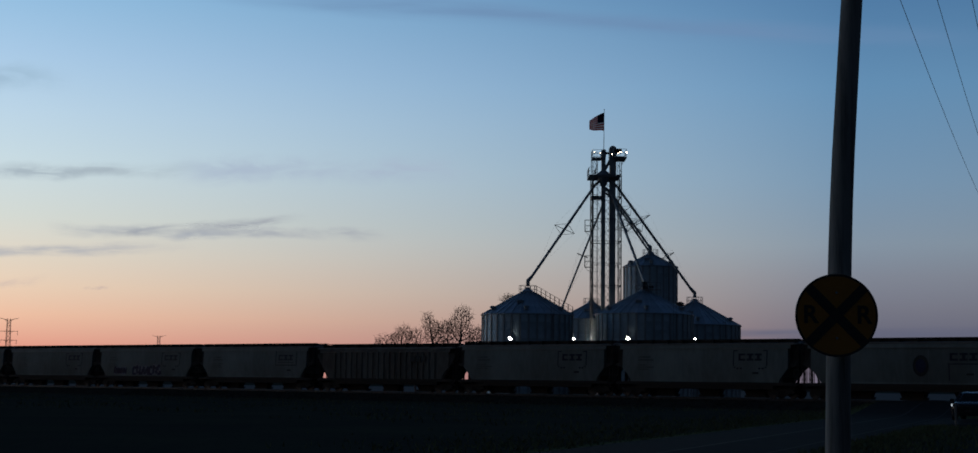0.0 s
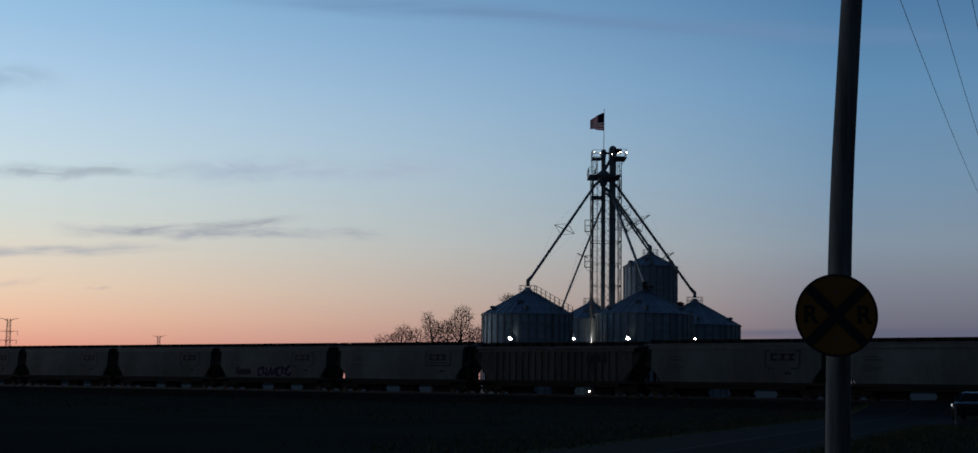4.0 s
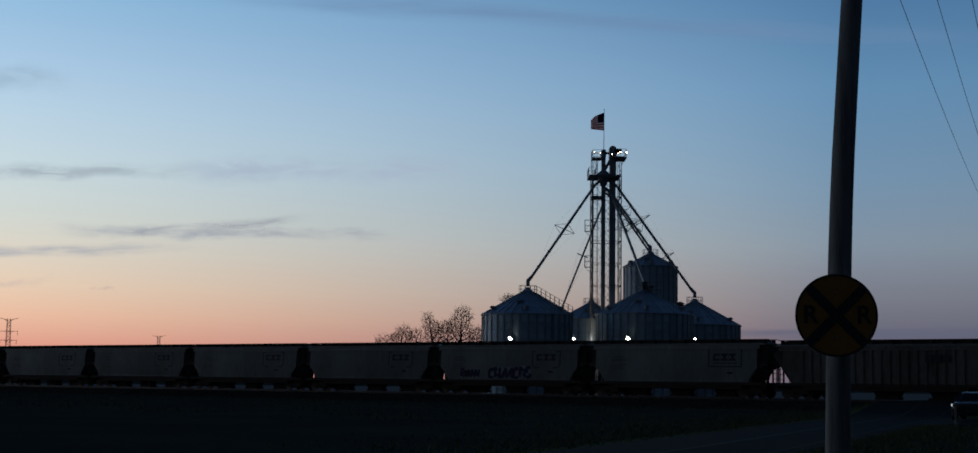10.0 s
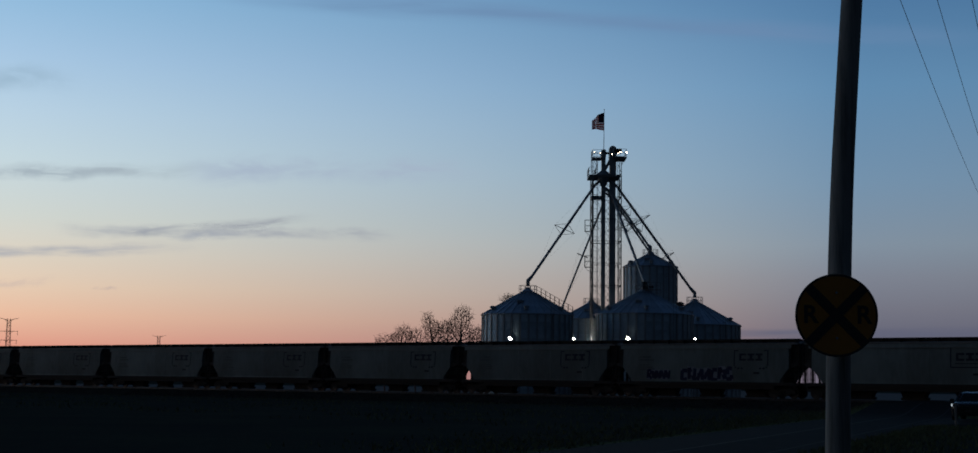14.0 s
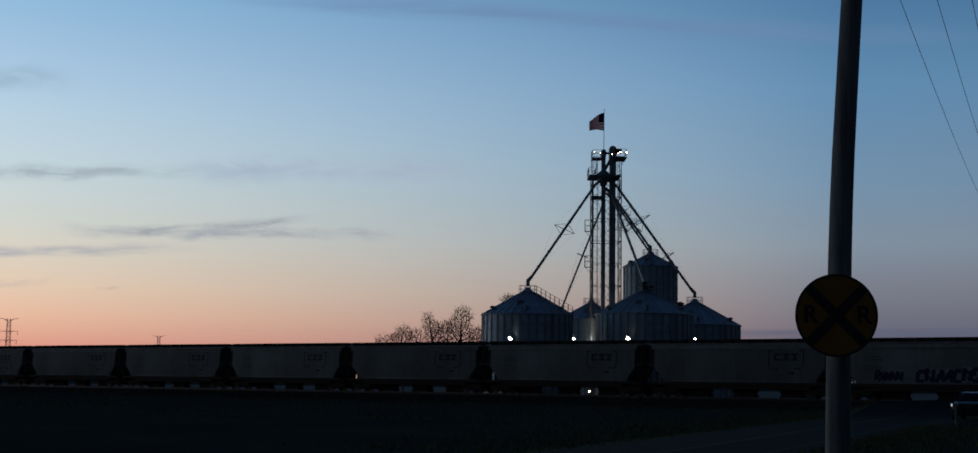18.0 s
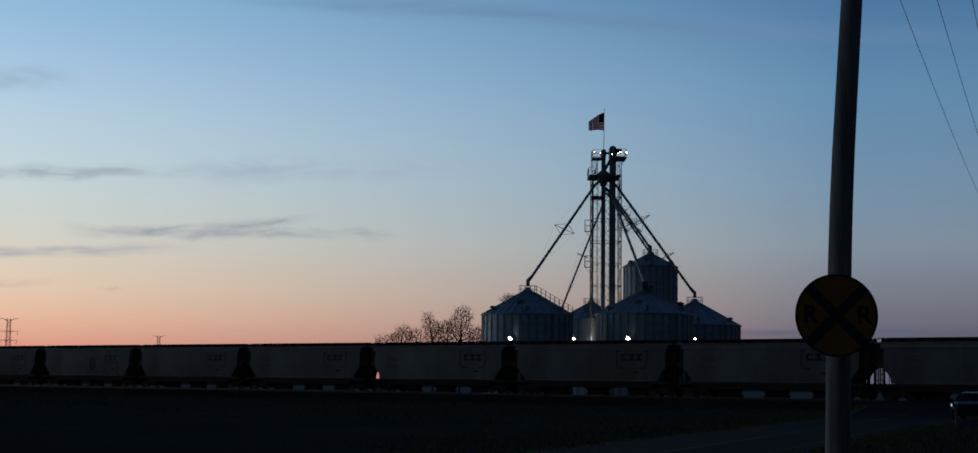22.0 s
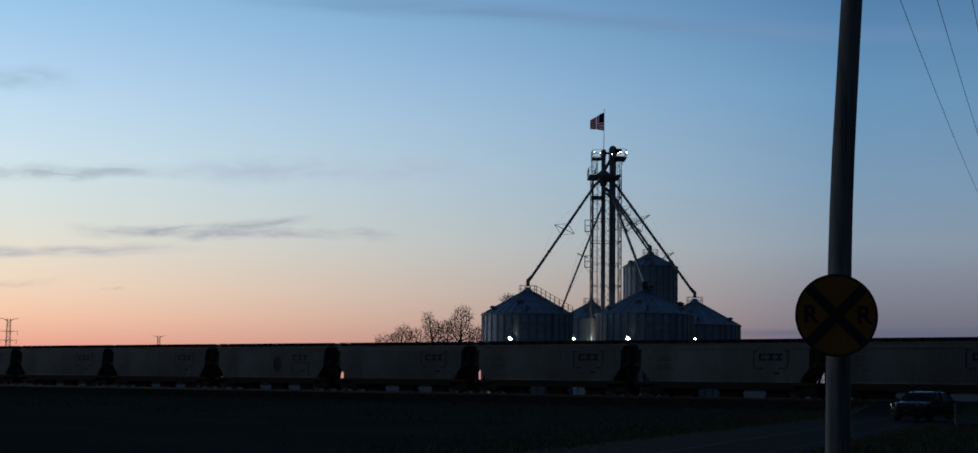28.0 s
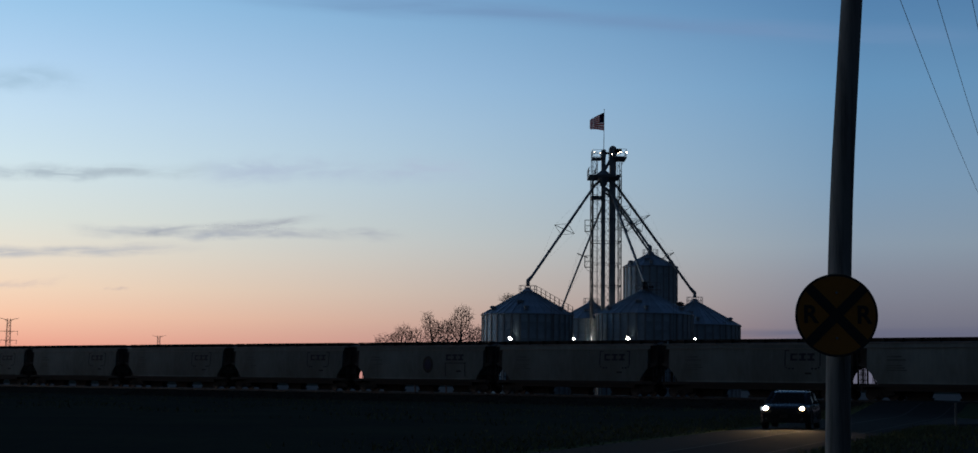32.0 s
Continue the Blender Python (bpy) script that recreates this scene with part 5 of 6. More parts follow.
# ---------------------------------------------------------------- bare trees and pylons
def bare_tree(x, y, clumps, seed, label, bare=1.5):
    """A leafless tree whose limbs fork towards the light. Each clump of its crown: (x, z, half width, half height, points)."""
    rng = random.Random(seed)
    t = thing("bare_tree", label, "tree", "bare trees behind the yard", at=pose(x, y, 0))
    goals = []
    for cx, cz, rx, rz, n in clumps:
        while n > 0:
            v = Vector((rng.uniform(-1, 1), rng.uniform(-1, 1), rng.uniform(-1, 1)))
            if v.length < rng.uniform(0.85, 1.0):
                goals.append((cx + v.x * rx, v.y * rx * 0.8, cz + v.z * rz))
                n -= 1
    goals = np.array(goals)
    step = 0.26
    nodes, up, heading = [Vector((0, 0, -0.1))], [-1], [Vector((0, 0, 1))]
    while nodes[-1].z < bare:
        h = (Vector((0, 0, 1)) + Vector((rng.gauss(0, 0.10), rng.gauss(0, 0.10), 0))).normalized()
        nodes.append(nodes[-1] + h * step)
        up.append(len(nodes) - 2)
        heading.append(h)
    for turn in range(70):
        if len(goals) == 0:
            break
        pts = np.array(nodes)
        dist = np.linalg.norm(goals[:, None, :] - pts[None, :, :], axis=2)
        near = dist.argmin(axis=1)
        for k in sorted(set(near.tolist())):
            pull = goals[near == k] - pts[k]
            pull = Vector((pull / np.linalg.norm(pull, axis=1)[:, None]).mean(axis=0).tolist())
            h = (pull + 0.45 * heading[k] + Vector((rng.gauss(0, 0.16), rng.gauss(0, 0.16), rng.gauss(0.03, 0.14)))).normalized()
            nodes.append(nodes[k] + h * step)
            up.append(k)
            heading.append(h)
        goals = goals[dist.min(axis=1) > 0.34]
    # limbs thicken towards the foot
    area, kids = [0.0] * len(nodes), [0] * len(nodes)
    for k in range(len(nodes) - 1, 0, -1):
        if kids[k] == 0:
            area[k] = 0.025 ** 2.1
        area[up[k]] += area[k]
        kids[up[k]] += 1
    rad = [min(0.24, a ** (1 / 2.1)) for a in area]
    trunk, crown = Geo(), Geo()
    for k in range(1, len(nodes)):
        if rad[k] > 0.09:
            trunk.tube(nodes[up[k]], nodes[k], rad[up[k]] if kids[up[k]] == 1 else rad[k] * 1.1, rad[k], seg=6)
        else:
            crown.tube(nodes[up[k]], nodes[k], rad[k] * 1.05, rad[k], seg=3)
        if rad[k] < 0.06:
            for i in range(4 if kids[k] == 0 else 2):
                h = (1.2 * heading[k] + Vector((rng.gauss(0, 0.6), rng.gauss(0, 0.6), rng.gauss(0.15, 0.5)))).normalized()
                crown.tube(nodes[k], nodes[k] + h * rng.choice((0.2, 0.3, 0.4, 0.55, 0.95)), 0.017, 0.009, seg=3)
    part("trunk", trunk, M_BARK, t)
    part("crown", crown, M_BARK, t, "leafless brown twigs")


bare_tree(-17.6, 258, [(-0.6, 8.4, 1.30, 1.3, 153), (0.9, 8.7, 1.06, 1.5, 153)], 21, "low bare shrub beyond the rails", 4.0)
bare_tree(-14.6, 261, [(0.1, 9.7, 1.89, 1.9, 340), (-1.2, 8.8, 1.18, 1.5, 136)], 22, "bare brown shrubby tree beyond the rails", 4.2)
bare_tree(-12.5, 262, [(0.0, 9.2, 1.42, 2.0, 238)], 27, "bare spreading shrub beyond the rails", 4.4)
bare_tree(-9.3, 256, [(-0.9, 11.9, 1.30, 1.9, 204), (0.3, 10.3, 2.24, 2.0, 340), (0.6, 8.8, 2.2, 0.9, 120)], 23, "bare spreading tree beyond the rails", 5.6)
bare_tree(-7.2, 266, [(0.0, 10.6, 1.53, 2.6, 289)], 33, "bare brown tree with spreading limbs behind the others", 5.0)
bare_tree(-4.75, 258, [(0.5, 13.1, 1.89, 1.8, 289), (-0.7, 11.2, 2.01, 1.9, 238), (1.2, 10.8, 1.42, 1.7, 153), (0.3, 9.2, 2.2, 0.9, 120)], 35, "tall bare forked tree beside the grain bins", 6.2)
bare_tree(-1.75, 264, [(0.0, 9.5, 1.77, 2.1, 380)], 25, "low bare brown shrub beside the grain bins", 4.4)
bare_tree(3.4, 246, [(0.1, 15.0, 1.53, 1.5, 204)], 26, "bare tree top showing above a grain bin", 8.5)


def pylon(x, y, h, turn):
    p = thing("pylon", "far steel power line pylon with crossarms", "pylon", "power line pylons", at=pose(x, y, 0, 0, 0, turn))
    for s in (-1, 1):
        for yy in (-0.9, 0.9):
            part("leg", Geo().beam((s * 1.75, yy * 1.6, 0), (s * 0.95, yy, h * 0.99), 0.24), M_PYLON, p)
    n = 14
    for i in range(n):
        z0, z1 = h * 0.94 * i / n, h * 0.94 * (i + 1) / n
        w0, w1 = 1.75 - 0.8 * i / n, 1.75 - 0.8 * (i + 1) / n
        part("lattice", Geo().beam((-w0, -0.9, z0), (w1, -0.9, z1), 0.16).beam((w0, -0.9, z0), (-w1, -0.9, z1), 0.16).beam((-w1, -0.9, z1), (w1, -0.9, z1), 0.16), M_PYLON, p)
    for z, w, tip in ((h * 0.965, 5.9, h * 1.0), (h * 0.785, 5.9, h * 0.785), (h * 0.64, 5.4, h * 0.64)):
        g = Geo()
        for s in (-1, 1):
            g.beam((s * 0.9, 0, z), (s * w, 0, tip), 0.26).beam((s * 0.9, 0, z - 0.7), (s * w * 0.6, 0, z + (tip - z) * 0.6), 0.16)
        g.beam((-1.2, 0, z), (1.2, 0, z), 0.3)
        part("crossarm", g, M_PYLON, p)
        for s in (-1, 1):
            if z < h * 0.9:
                part("insulator_string", Geo().beam((s * (w - 0.3), 0, tip), (s * (w - 0.3), 0, tip - 2.6), 0.2), M_PYLON, p)


pylon(-303.4, 950, 39.0, 6)
pylon(-284.8, 1300, 39.2, 3)


# ---------------------------------------------------------------- marker post and grass
def marker_post():
    m = thing("marker_post", "slim white roadside marker post with a reflector", "marker post", at=pose(22.40, 72.0, -0.02))
    part("post", Geo().box((0, 0, 0.56), (0.10, 0.05, 1.16), taper=0.9), M_POST, m)
    part("reflector", Geo().box((0, -0.03, 1.0), (0.07, 0.012, 0.12)), M_PORC, m)


marker_post()


def grass():
    rng, g = random.Random(31), Geo()
    for i in range(9000):
        if rng.random() < 0.55:
            s, off = rng.uniform(34, 100), ROAD_MID + ROAD_W / 2 + abs(rng.gauss(0.3, 2.2))
        else:
            s, off = rng.uniform(36, 112), ROAD_MID - ROAD_W / 2 - abs(rng.gauss(0.3, 3.0))
        if off > -8 and 75 < s < 97:
            continue
        p = road_pt(off, s, -0.05 + max(0.0, road_z(s) - 0.25 * abs(abs(off - ROAD_MID) - ROAD_W / 2)))
        h, a, w = rng.uniform(0.06, 0.22), rng.uniform(0, 6.28), rng.uniform(0.02, 0.05)
        d = Vector((math.cos(a), math.sin(a), 0))
        tip = p + Vector((rng.gauss(0, 0.09), rng.gauss(0, 0.09), h))
        g.add([p - d * w, p + d * w, tip, p + Vector((-d.y, d.x, 0)) * w], [(0, 1, 2), (1, 3, 2), (3, 0, 2)])
    for i in range(9000):
        u, y = rng.uniform(-120, 12), -rng.uniform(4.6, 60) ** 1.0
        p = TRACK @ Vector((u, y, -0.05))
        off = p.dot(NRM)
        if off > ROAD_MID - ROAD_W / 2 - 0.4 or noise.noise((p.x * 0.12, p.y * 0.12, 3.0)) < -0.05:
            continue
        h, a, w = rng.uniform(0.06, 0.26), rng.uniform(0, 6.28), rng.uniform(0.03, 0.07)
        d = Vector((math.cos(a), math.sin(a), 0))
        tip = p + Vector((rng.gauss(0, 0.1), rng.gauss(0, 0.1), h))
        g.add([p - d * w, p + d * w, tip, p + Vector((-d.y, d.x, 0)) * w], [(0, 1, 2), (1, 3, 2), (3, 0, 2)])
    tagged(part("roadside_grass", g, M_GRASS), "tufts of dry grass along the road verge", "grass", kind="stuff")


grass()


# ---------------------------------------------------------------- car
COVERS, ROAD_WHEELS = [], []


def build_suv():
    c = thing("suv", "dark grey sport utility car driving off from the side drive", "car")

    def ring(x, w, z0, z1):
        h = z1 - z0
        half = [(0.88, z0), (0.97, z0 + 0.14 * h), (1.0, z0 + 0.40 * h), (0.985, z0 + 0.68 * h), (0.955, z1 - 0.10 * h), (0.86, z1 - 0.03), (0.45, z1 + 0.012)]
        return [(x, -w * k, z) for k, z in half] + [(x, w * k, z) for k, z in reversed(half)]

    st = [(2.30, 0.50, 0.42, 0.78), (2.27, 0.70, 0.36, 0.87), (2.14, 0.85, 0.29, 0.955), (1.82, 0.91, 0.26, 1.01), (1.35, 0.93, 0.26, 1.075), (0.98, 0.935, 0.26, 1.095),
          (-0.4, 0.94, 0.26, 1.10), (-1.6, 0.935, 0.27, 1.11), (-2.05, 0.90, 0.32, 1.09), (-2.24, 0.83, 0.40, 1.02), (-2.31, 0.66, 0.48, 0.92)]
    part("body", Geo().loft([ring(*s) for s in st]), M_CAR, c, smooth=True)

    def gl(z, xf, xr, w):
        return [(xf, -w * 0.80, z), (xf - 0.10, -w, z), (xr + 0.12, -w, z), (xr, -w * 0.82, z), (xr, w * 0.82, z), (xr + 0.12, w, z), (xf - 0.10, w, z), (xf, w * 0.80, z)]

    levels = [(1.05, 1.02, -2.16, 0.84), (1.30, 0.632, -1.854, 0.753), (1.54, 0.26, -1.56, 0.67)]
    part("cabin", Geo().loft([gl(*l) for l in levels]), M_CAR, c, smooth=True)
    ra, rb = gl(1.09, 0.97, -2.13, 0.845), gl(1.52, 0.30, -1.60, 0.69)

    def pane(name, i, j, k0, k1, out):
        p = [Vector(ra[i]).lerp(Vector(ra[j]), k0), Vector(ra[i]).lerp(Vector(ra[j]), k1), Vector(rb[i]).lerp(Vector(rb[j]), k1), Vector(rb[i]).lerp(Vector(rb[j]), k0)]
        o = Vector(out)
        part(name, Geo().add([v + o * 0.012 for v in p] + [v - o * 0.02 for v in p], [(0, 1, 2, 3), (7, 6, 5, 4), (0, 4, 5, 1), (1, 5, 6, 2), (2, 6, 7, 3), (3, 7, 4, 0)]), M_CARGLASS, c, "dark tinted glass")

    pane("windscreen", 0, 7, 0.03, 0.97, (0.6, 0, 0.5))
    pane("rear_window", 3, 4, 0.06, 0.94, (-0.8, 0, 0.3))
    for i, j, sy in ((1, 2, -1), (6, 5, 1)):
        for k0, k1 in ((0.06, 0.42), (0.46, 0.76), (0.80, 0.95)):
            pane("side_window", i, j, k0, k1, (0, sy, 0.25))
    part("roof", Geo().loft([gl(1.53, 0.29, -1.58, 0.68), gl(1.585, 0.12, -1.42, 0.63), gl(1.62, -0.2, -1.1, 0.48)]), M_CAR, c, smooth=True)
    lo, hi = gl(1.04, 1.04, -2.17, 0.85), gl(1.55, 0.27, -1.57, 0.68)
    for i in (1, 2, 5, 6):
        part("pillar", Geo().beam(lo[i], hi[i], 0.09), M_CAR, c)
    for s in (-1, 1):
        part("pillar", Geo().beam((-0.35, s * 0.85, 1.05), (-0.45, s * 0.71, 1.57), 0.08), M_PLASTIC, c)
        part("roof_rail", Geo().tube((-0.15, s * 0.54, 1.63), (-1.2, s * 0.54, 1.62), 0.02, seg=6), M_PLASTIC, c)
        part("mirror", Geo().box((0.82, s * 1.03, 1.14), (0.14, 0.22, 0.15), taper=0.8).box((0.84, s * 0.93, 1.08), (0.08, 0.14, 0.05)), M_CAR, c)
        part("door_sill", Geo().box((-0.05, s * 0.92, 0.32), (2.4, 0.06, 0.14)), M_PLASTIC, c)
        for x in (0.10, -0.95):
            part("door_handle", Geo().box((x, s * 0.935, 0.92), (0.2, 0.03, 0.035)), M_CHROME, c)
        part("tail_lamp", Geo().box((-2.20, s * 0.70, 0.94), (0.14, 0.26, 0.20)), M_TAIL, c)
        # headlamp: bowl with an emitter that always glows, and an added cover that hides it until it is switched on,
        # then slides in behind the grille
        lamp = part("headlamp", Geo().prism([(2.02, s * 0.885), (2.14, s * 0.80), (2.24, s * 0.66), (2.26, s * 0.52), (2.08, s * 0.52)], 0.785, 0.945, axis="z"), M_LENS, c, "clear headlamp")
        part("bulb", Geo().lathe([(0.02, 2.265), (0.074, 2.263), (0.074, 2.258)], seg=16, c=(0, s * 0.67, 0.87), axis="x"), M_BEAM, lamp, "glowing warm white bulb")
        # glowing strip added on the right headlamp only, to brighten its lens
        if s < 0:
            strip = [(2.06, -0.872), (2.15, -0.808), (2.235, -0.70), (2.255, -0.70), (2.165, -0.818), (2.065, -0.888)]
            part("marker_lamp", Geo().prism(strip, 0.79, 0.935, axis="z"), M_STRIPGLOW, lamp, "faintly glowing white strip on the headlamp")
        tub = [(0.01, 2.15), (0.086, 2.15), (0.086, 2.28), (0.078, 2.28), (0.078, 2.17), (0.01, 2.17)]
        part("bezel", Geo().lathe(tub, seg=20, c=(0, s * 0.67, 0.87), axis="x"), M_PLASTIC, lamp)
        # the reflector ring glows by itself, for the warm halo round the bulb
        fs = [(j * 20 + i, j * 20 + (i + 1) % 20, (j + 1) % 4 * 20 + (i + 1) % 20, (j + 1) % 4 * 20 + i) for j in range(4) for i in range(20)]
        vs = [(2.272 if j else 2.264, s * 0.67 + (0.097, 0.087, 0.087, 0.097)[k] * math.cos(a), 0.87 + (0.097, 0.087, 0.087, 0.097)[k] * math.sin(a)) for k, j in enumerate((0, 0, 1, 1)) for a in [math.pi * i / 10 for i in range(20)]]
        part("reflector", Geo().add(vs, fs), M_HALO, lamp, "warm glowing ring round the bulb")
        COVERS.append(part("lamp_shutter", Geo().box((0, 0, 0), (0.010, 0.215, 0.205)).box((0.008, 0, 0.05), (0.01, 0.16, 0.03)), M_PLASTIC, lamp, at=pose(2.2865, s * 0.73, 0.844)))
        part("fog_lamp", Geo().box((2.25, s * 0.62, 0.45), (0.05, 0.16, 0.09)), M_CHROME, c)
    part("grille", Geo().box((2.24, 0, 0.74), (0.08, 0.86, 0.24)).box((2.27, 0, 0.80), (0.06, 0.92, 0.03)).box((2.27, 0, 0.68), (0.06, 0.88, 0.03)), M_PLASTIC, c)
    part("grille_trim", Geo().box((2.29, 0, 0.63), (0.03, 0.98, 0.035)).box((2.28, -0.47, 0.74), (0.03, 0.035, 0.22)).box((2.28, 0.47, 0.74), (0.03, 0.035, 0.22)), M_CHROME, c)
    bp = [(2.05, -0.90), (2.26, -0.80), (2.33, -0.5), (2.34, 0.5), (2.26, 0.80), (2.05, 0.90)]
    part("front_bumper", Geo().prism([(x, y) for x, y in bp], 0.50, 0.66, axis="z").prism([(x - 0.03, y) for x, y in bp], 0.30, 0.50, axis="z"), M_CAR, c)
    part("rear_bumper", Geo().box((-2.26, 0, 0.52), (0.16, 1.7, 0.34)), M_PLASTIC, c)
    part("number_plate", Geo().box((2.35, 0, 0.56), (0.012, 0.31, 0.13)), M_PLASTIC, c)
    for x in (1.38, -1.38):
        for s in (-1, 1):
            g = Geo().lathe([(0.22, s * 0.10), (0.33, s * 0.11), (0.355, s * 0.06), (0.355, -s * 0.08), (0.33, -s * 0.12), (0.22, -s * 0.12)], seg=24, axis="y")
            w = part("wheel", g, M_TYRE, c, "black tyre", at=pose(x, s * 0.90, 0.355), smooth=True)
            r = Geo().lathe([(0.03, s * 0.10), (0.06, s * 0.105), (0.06, s * 0.07), (0.20, s * 0.06), (0.235, s * 0.10), (0.235, -s * 0.08)], seg=20, axis="y")
            for k in range(5):
                a = 2 * math.pi * k / 5
                r.box((0.13 * math.cos(a), s * 0.085, 0.13 * math.sin(a)), (0.2, 0.03, 0.05), Euler((0, -a, 0)).to_matrix())
            part("rim", r, M_RIM, w, "alloy rim")
            ROAD_WHEELS.append((w, x, s))
        for s in (-1, 1):
            arch = [(x + 0.46 * math.cos(a), 0.355 + 0.46 * math.sin(a)) for a in [math.pi * i / 12 for i in range(13)]] + [(x + 0.38 * math.cos(a), 0.355 + 0.38 * math.sin(a)) for a in [math.pi * (12 - i) / 12 for i in range(13)]]
            part("wheel_arch", Geo().prism(arch, s * 0.86, s * 0.945), M_PLASTIC, c)
    # a broad, low car: widen the body, not the wheels
    broad = Matrix.Diagonal((1.0, 1.09, 0.97, 1.0))
    for ob in c.children:
        if not ob.name.startswith("wheel") or ob.name.startswith("wheel_arch"):
            for p in [ob] + list(ob.children):
                p.data.transform(broad)
    return c


SUV = build_suv()


# ---------------------------------------------------------------- clouds
CLOUDS = []


def cloud_mat(name, col, density, sx, sz, seed):
    """Thin cirrus: see-through sheet that is denser in streaks and fades at its rim."""
    m = bpy.data.materials.new(name)
    m.use_nodes = True
    nt = m.node_tree
    nt.nodes.clear()
    N, L = nt.nodes, nt.links
    uv = N.new("ShaderNodeUVMap")
    mp = N.new("ShaderNodeMapping")
    mp.inputs["Scale"].default_value = (sx, sz, 1)
    mp.inputs["Location"].default_value = (seed, seed * 0.7, 0)
    L.new(uv.outputs[0], mp.inputs[0])
    nz = N.new("ShaderNodeTexNoise")
    nz.inputs["Scale"].default_value, nz.inputs["Detail"].default_value, nz.inputs["Distortion"].default_value = 1.0, 5.0, 0.5
    L.new(mp.outputs[0], nz.inputs[0])
    body = mrange(N, 0.22, 0.55, 0.0, 1.0)
    L.new(nz.outputs[0], body.inputs[0])
    # fine streaks along the wind, and a ragged rim
    mp2 = N.new("ShaderNodeMapping")
    mp2.inputs["Scale"].default_value = (sx * 3.5, sz * 3.0, 1)
    mp2.inputs["Location"].default_value = (seed * 1.7, seed, 0)
    L.new(uv.outputs[0], mp2.inputs[0])
    fine = N.new("ShaderNodeTexNoise")
    fine.inputs["Scale"].default_value, fine.inputs["Detail"].default_value, fine.inputs["Distortion"].default_value = 1.0, 6.0, 0.8
    L.new(mp2.outputs[0], fine.inputs[0])
    streaks = mrange(N, 0.28, 0.62, 0.35, 1.0)
    L.new(fine.outputs[0], streaks.inputs[0])
    both = N.new("ShaderNodeMath")
    both.operation = "MULTIPLY"
    L.new(body.outputs[0], both.inputs[0])
    L.new(streaks.outputs[0], both.inputs[1])
    shift = mrange(N, 0.2, 0.8, -0.16, 0.16)
    mp3 = N.new("ShaderNodeMapping")
    mp3.inputs["Scale"].default_value = (sx * 2.2, 0.5, 1)
    mp3.inputs["Location"].default_value = (seed * 2.3, seed * 0.4, 0)
    L.new(uv.outputs[0], mp3.inputs[0])
    wave = N.new("ShaderNodeTexNoise")
    wave.inputs["Scale"].default_value, wave.inputs["Detail"].default_value = 1.0, 4.0
    L.new(mp3.outputs[0], wave.inputs[0])
    L.new(wave.outputs[0], shift.inputs[0])
    warp = N.new("ShaderNodeCombineXYZ")
    L.new(shift.outputs[0], warp.inputs[1])
    moved = N.new("ShaderNodeVectorMath")
    moved.operation = "ADD"
    L.new(uv.outputs[0], moved.inputs[0])
    L.new(warp.outputs[0], moved.inputs[1])
    sep = N.new("ShaderNodeSeparateXYZ")
    L.new(moved.outputs[0], sep.inputs[0])
    last = both.outputs[0]
    for i, (a, b) in ((0, (0.0, 0.22)), (0, (1.0, 0.70)), (1, (0.08, 0.52)), (1, (0.92, 0.48))):
        e = mrange(N, a, b, 0.0, 1.0)
        L.new(sep.outputs[i], e.inputs[0])
        mu = N.new("ShaderNodeMath")
        mu.operation = "MULTIPLY"
        L.new(last, mu.inputs[0])
        L.new(e.outputs[0], mu.inputs[1])
        last = mu.outputs[0]
    k = N.new("ShaderNodeMath")
    k.operation, k.inputs[1].default_value = "MULTIPLY", density
    L.new(last, k.inputs[0])
    tr = N.new("ShaderNodeBsdfTransparent")
    em = N.new("ShaderNodeEmission")
    em.inputs[0].default_value = col
    mx = N.new("ShaderNodeMixShader")
    L.new(k.outputs[0], mx.inputs[0])
    L.new(tr.outputs[0], mx.inputs[1])
    L.new(em.outputs[0], mx.inputs[2])
    o = N.new("ShaderNodeOutputMaterial")
    L.new(mx.outputs[0], o.inputs[0])
    return m


def cloud(az0, az1, el0, el1, thick, col, density, seed, streak=(5.0, 2.2)):
    """A curved sheet of cloud far off, between two bearings (degrees right of the view) and heights."""
    R, nu, nv = 4200.0 + 26.0 * len(CLOUDS), 24, 4
    me = bpy.data.meshes.new("cloud")
    vs, fs, uvs = [], [], []
    for i in range(nu + 1):
        k = i / nu
        az = radians(az0 + (az1 - az0) * k)
        for j in range(nv + 1):
            el = radians(el0 + (el1 - el0) * k + thick * (j / nv - 0.5))
            vs.append((R * math.cos(el) * math.sin(az), R * math.cos(el) * math.cos(az), R * math.sin(el)))
            uvs.append((k, j / nv))
    for i in range(nu):
        for j in range(nv):
            a = i * (nv + 1) + j
            fs.append((a, a + nv + 1, a + nv + 2, a + 1))
    me.from_pydata(vs, [], fs)
    lay = me.uv_layers.new(name="UVMap")
    for lp in me.loops:
        lay.data[lp.index].uv = uvs[lp.vertex_index]
    me.materials.append(cloud_mat("cloud_vapour", lin(*col), density, streak[0], streak[1], seed))
    ob = tagged(new("cloud", me), "thin grey-blue evening cloud streak in the sky", "cloud", "cloud streaks", "structure")
    ob.matrix_basis = pose(0, 0, 1.8)
    ob.visible_shadow = False
    CLOUDS.append(ob)


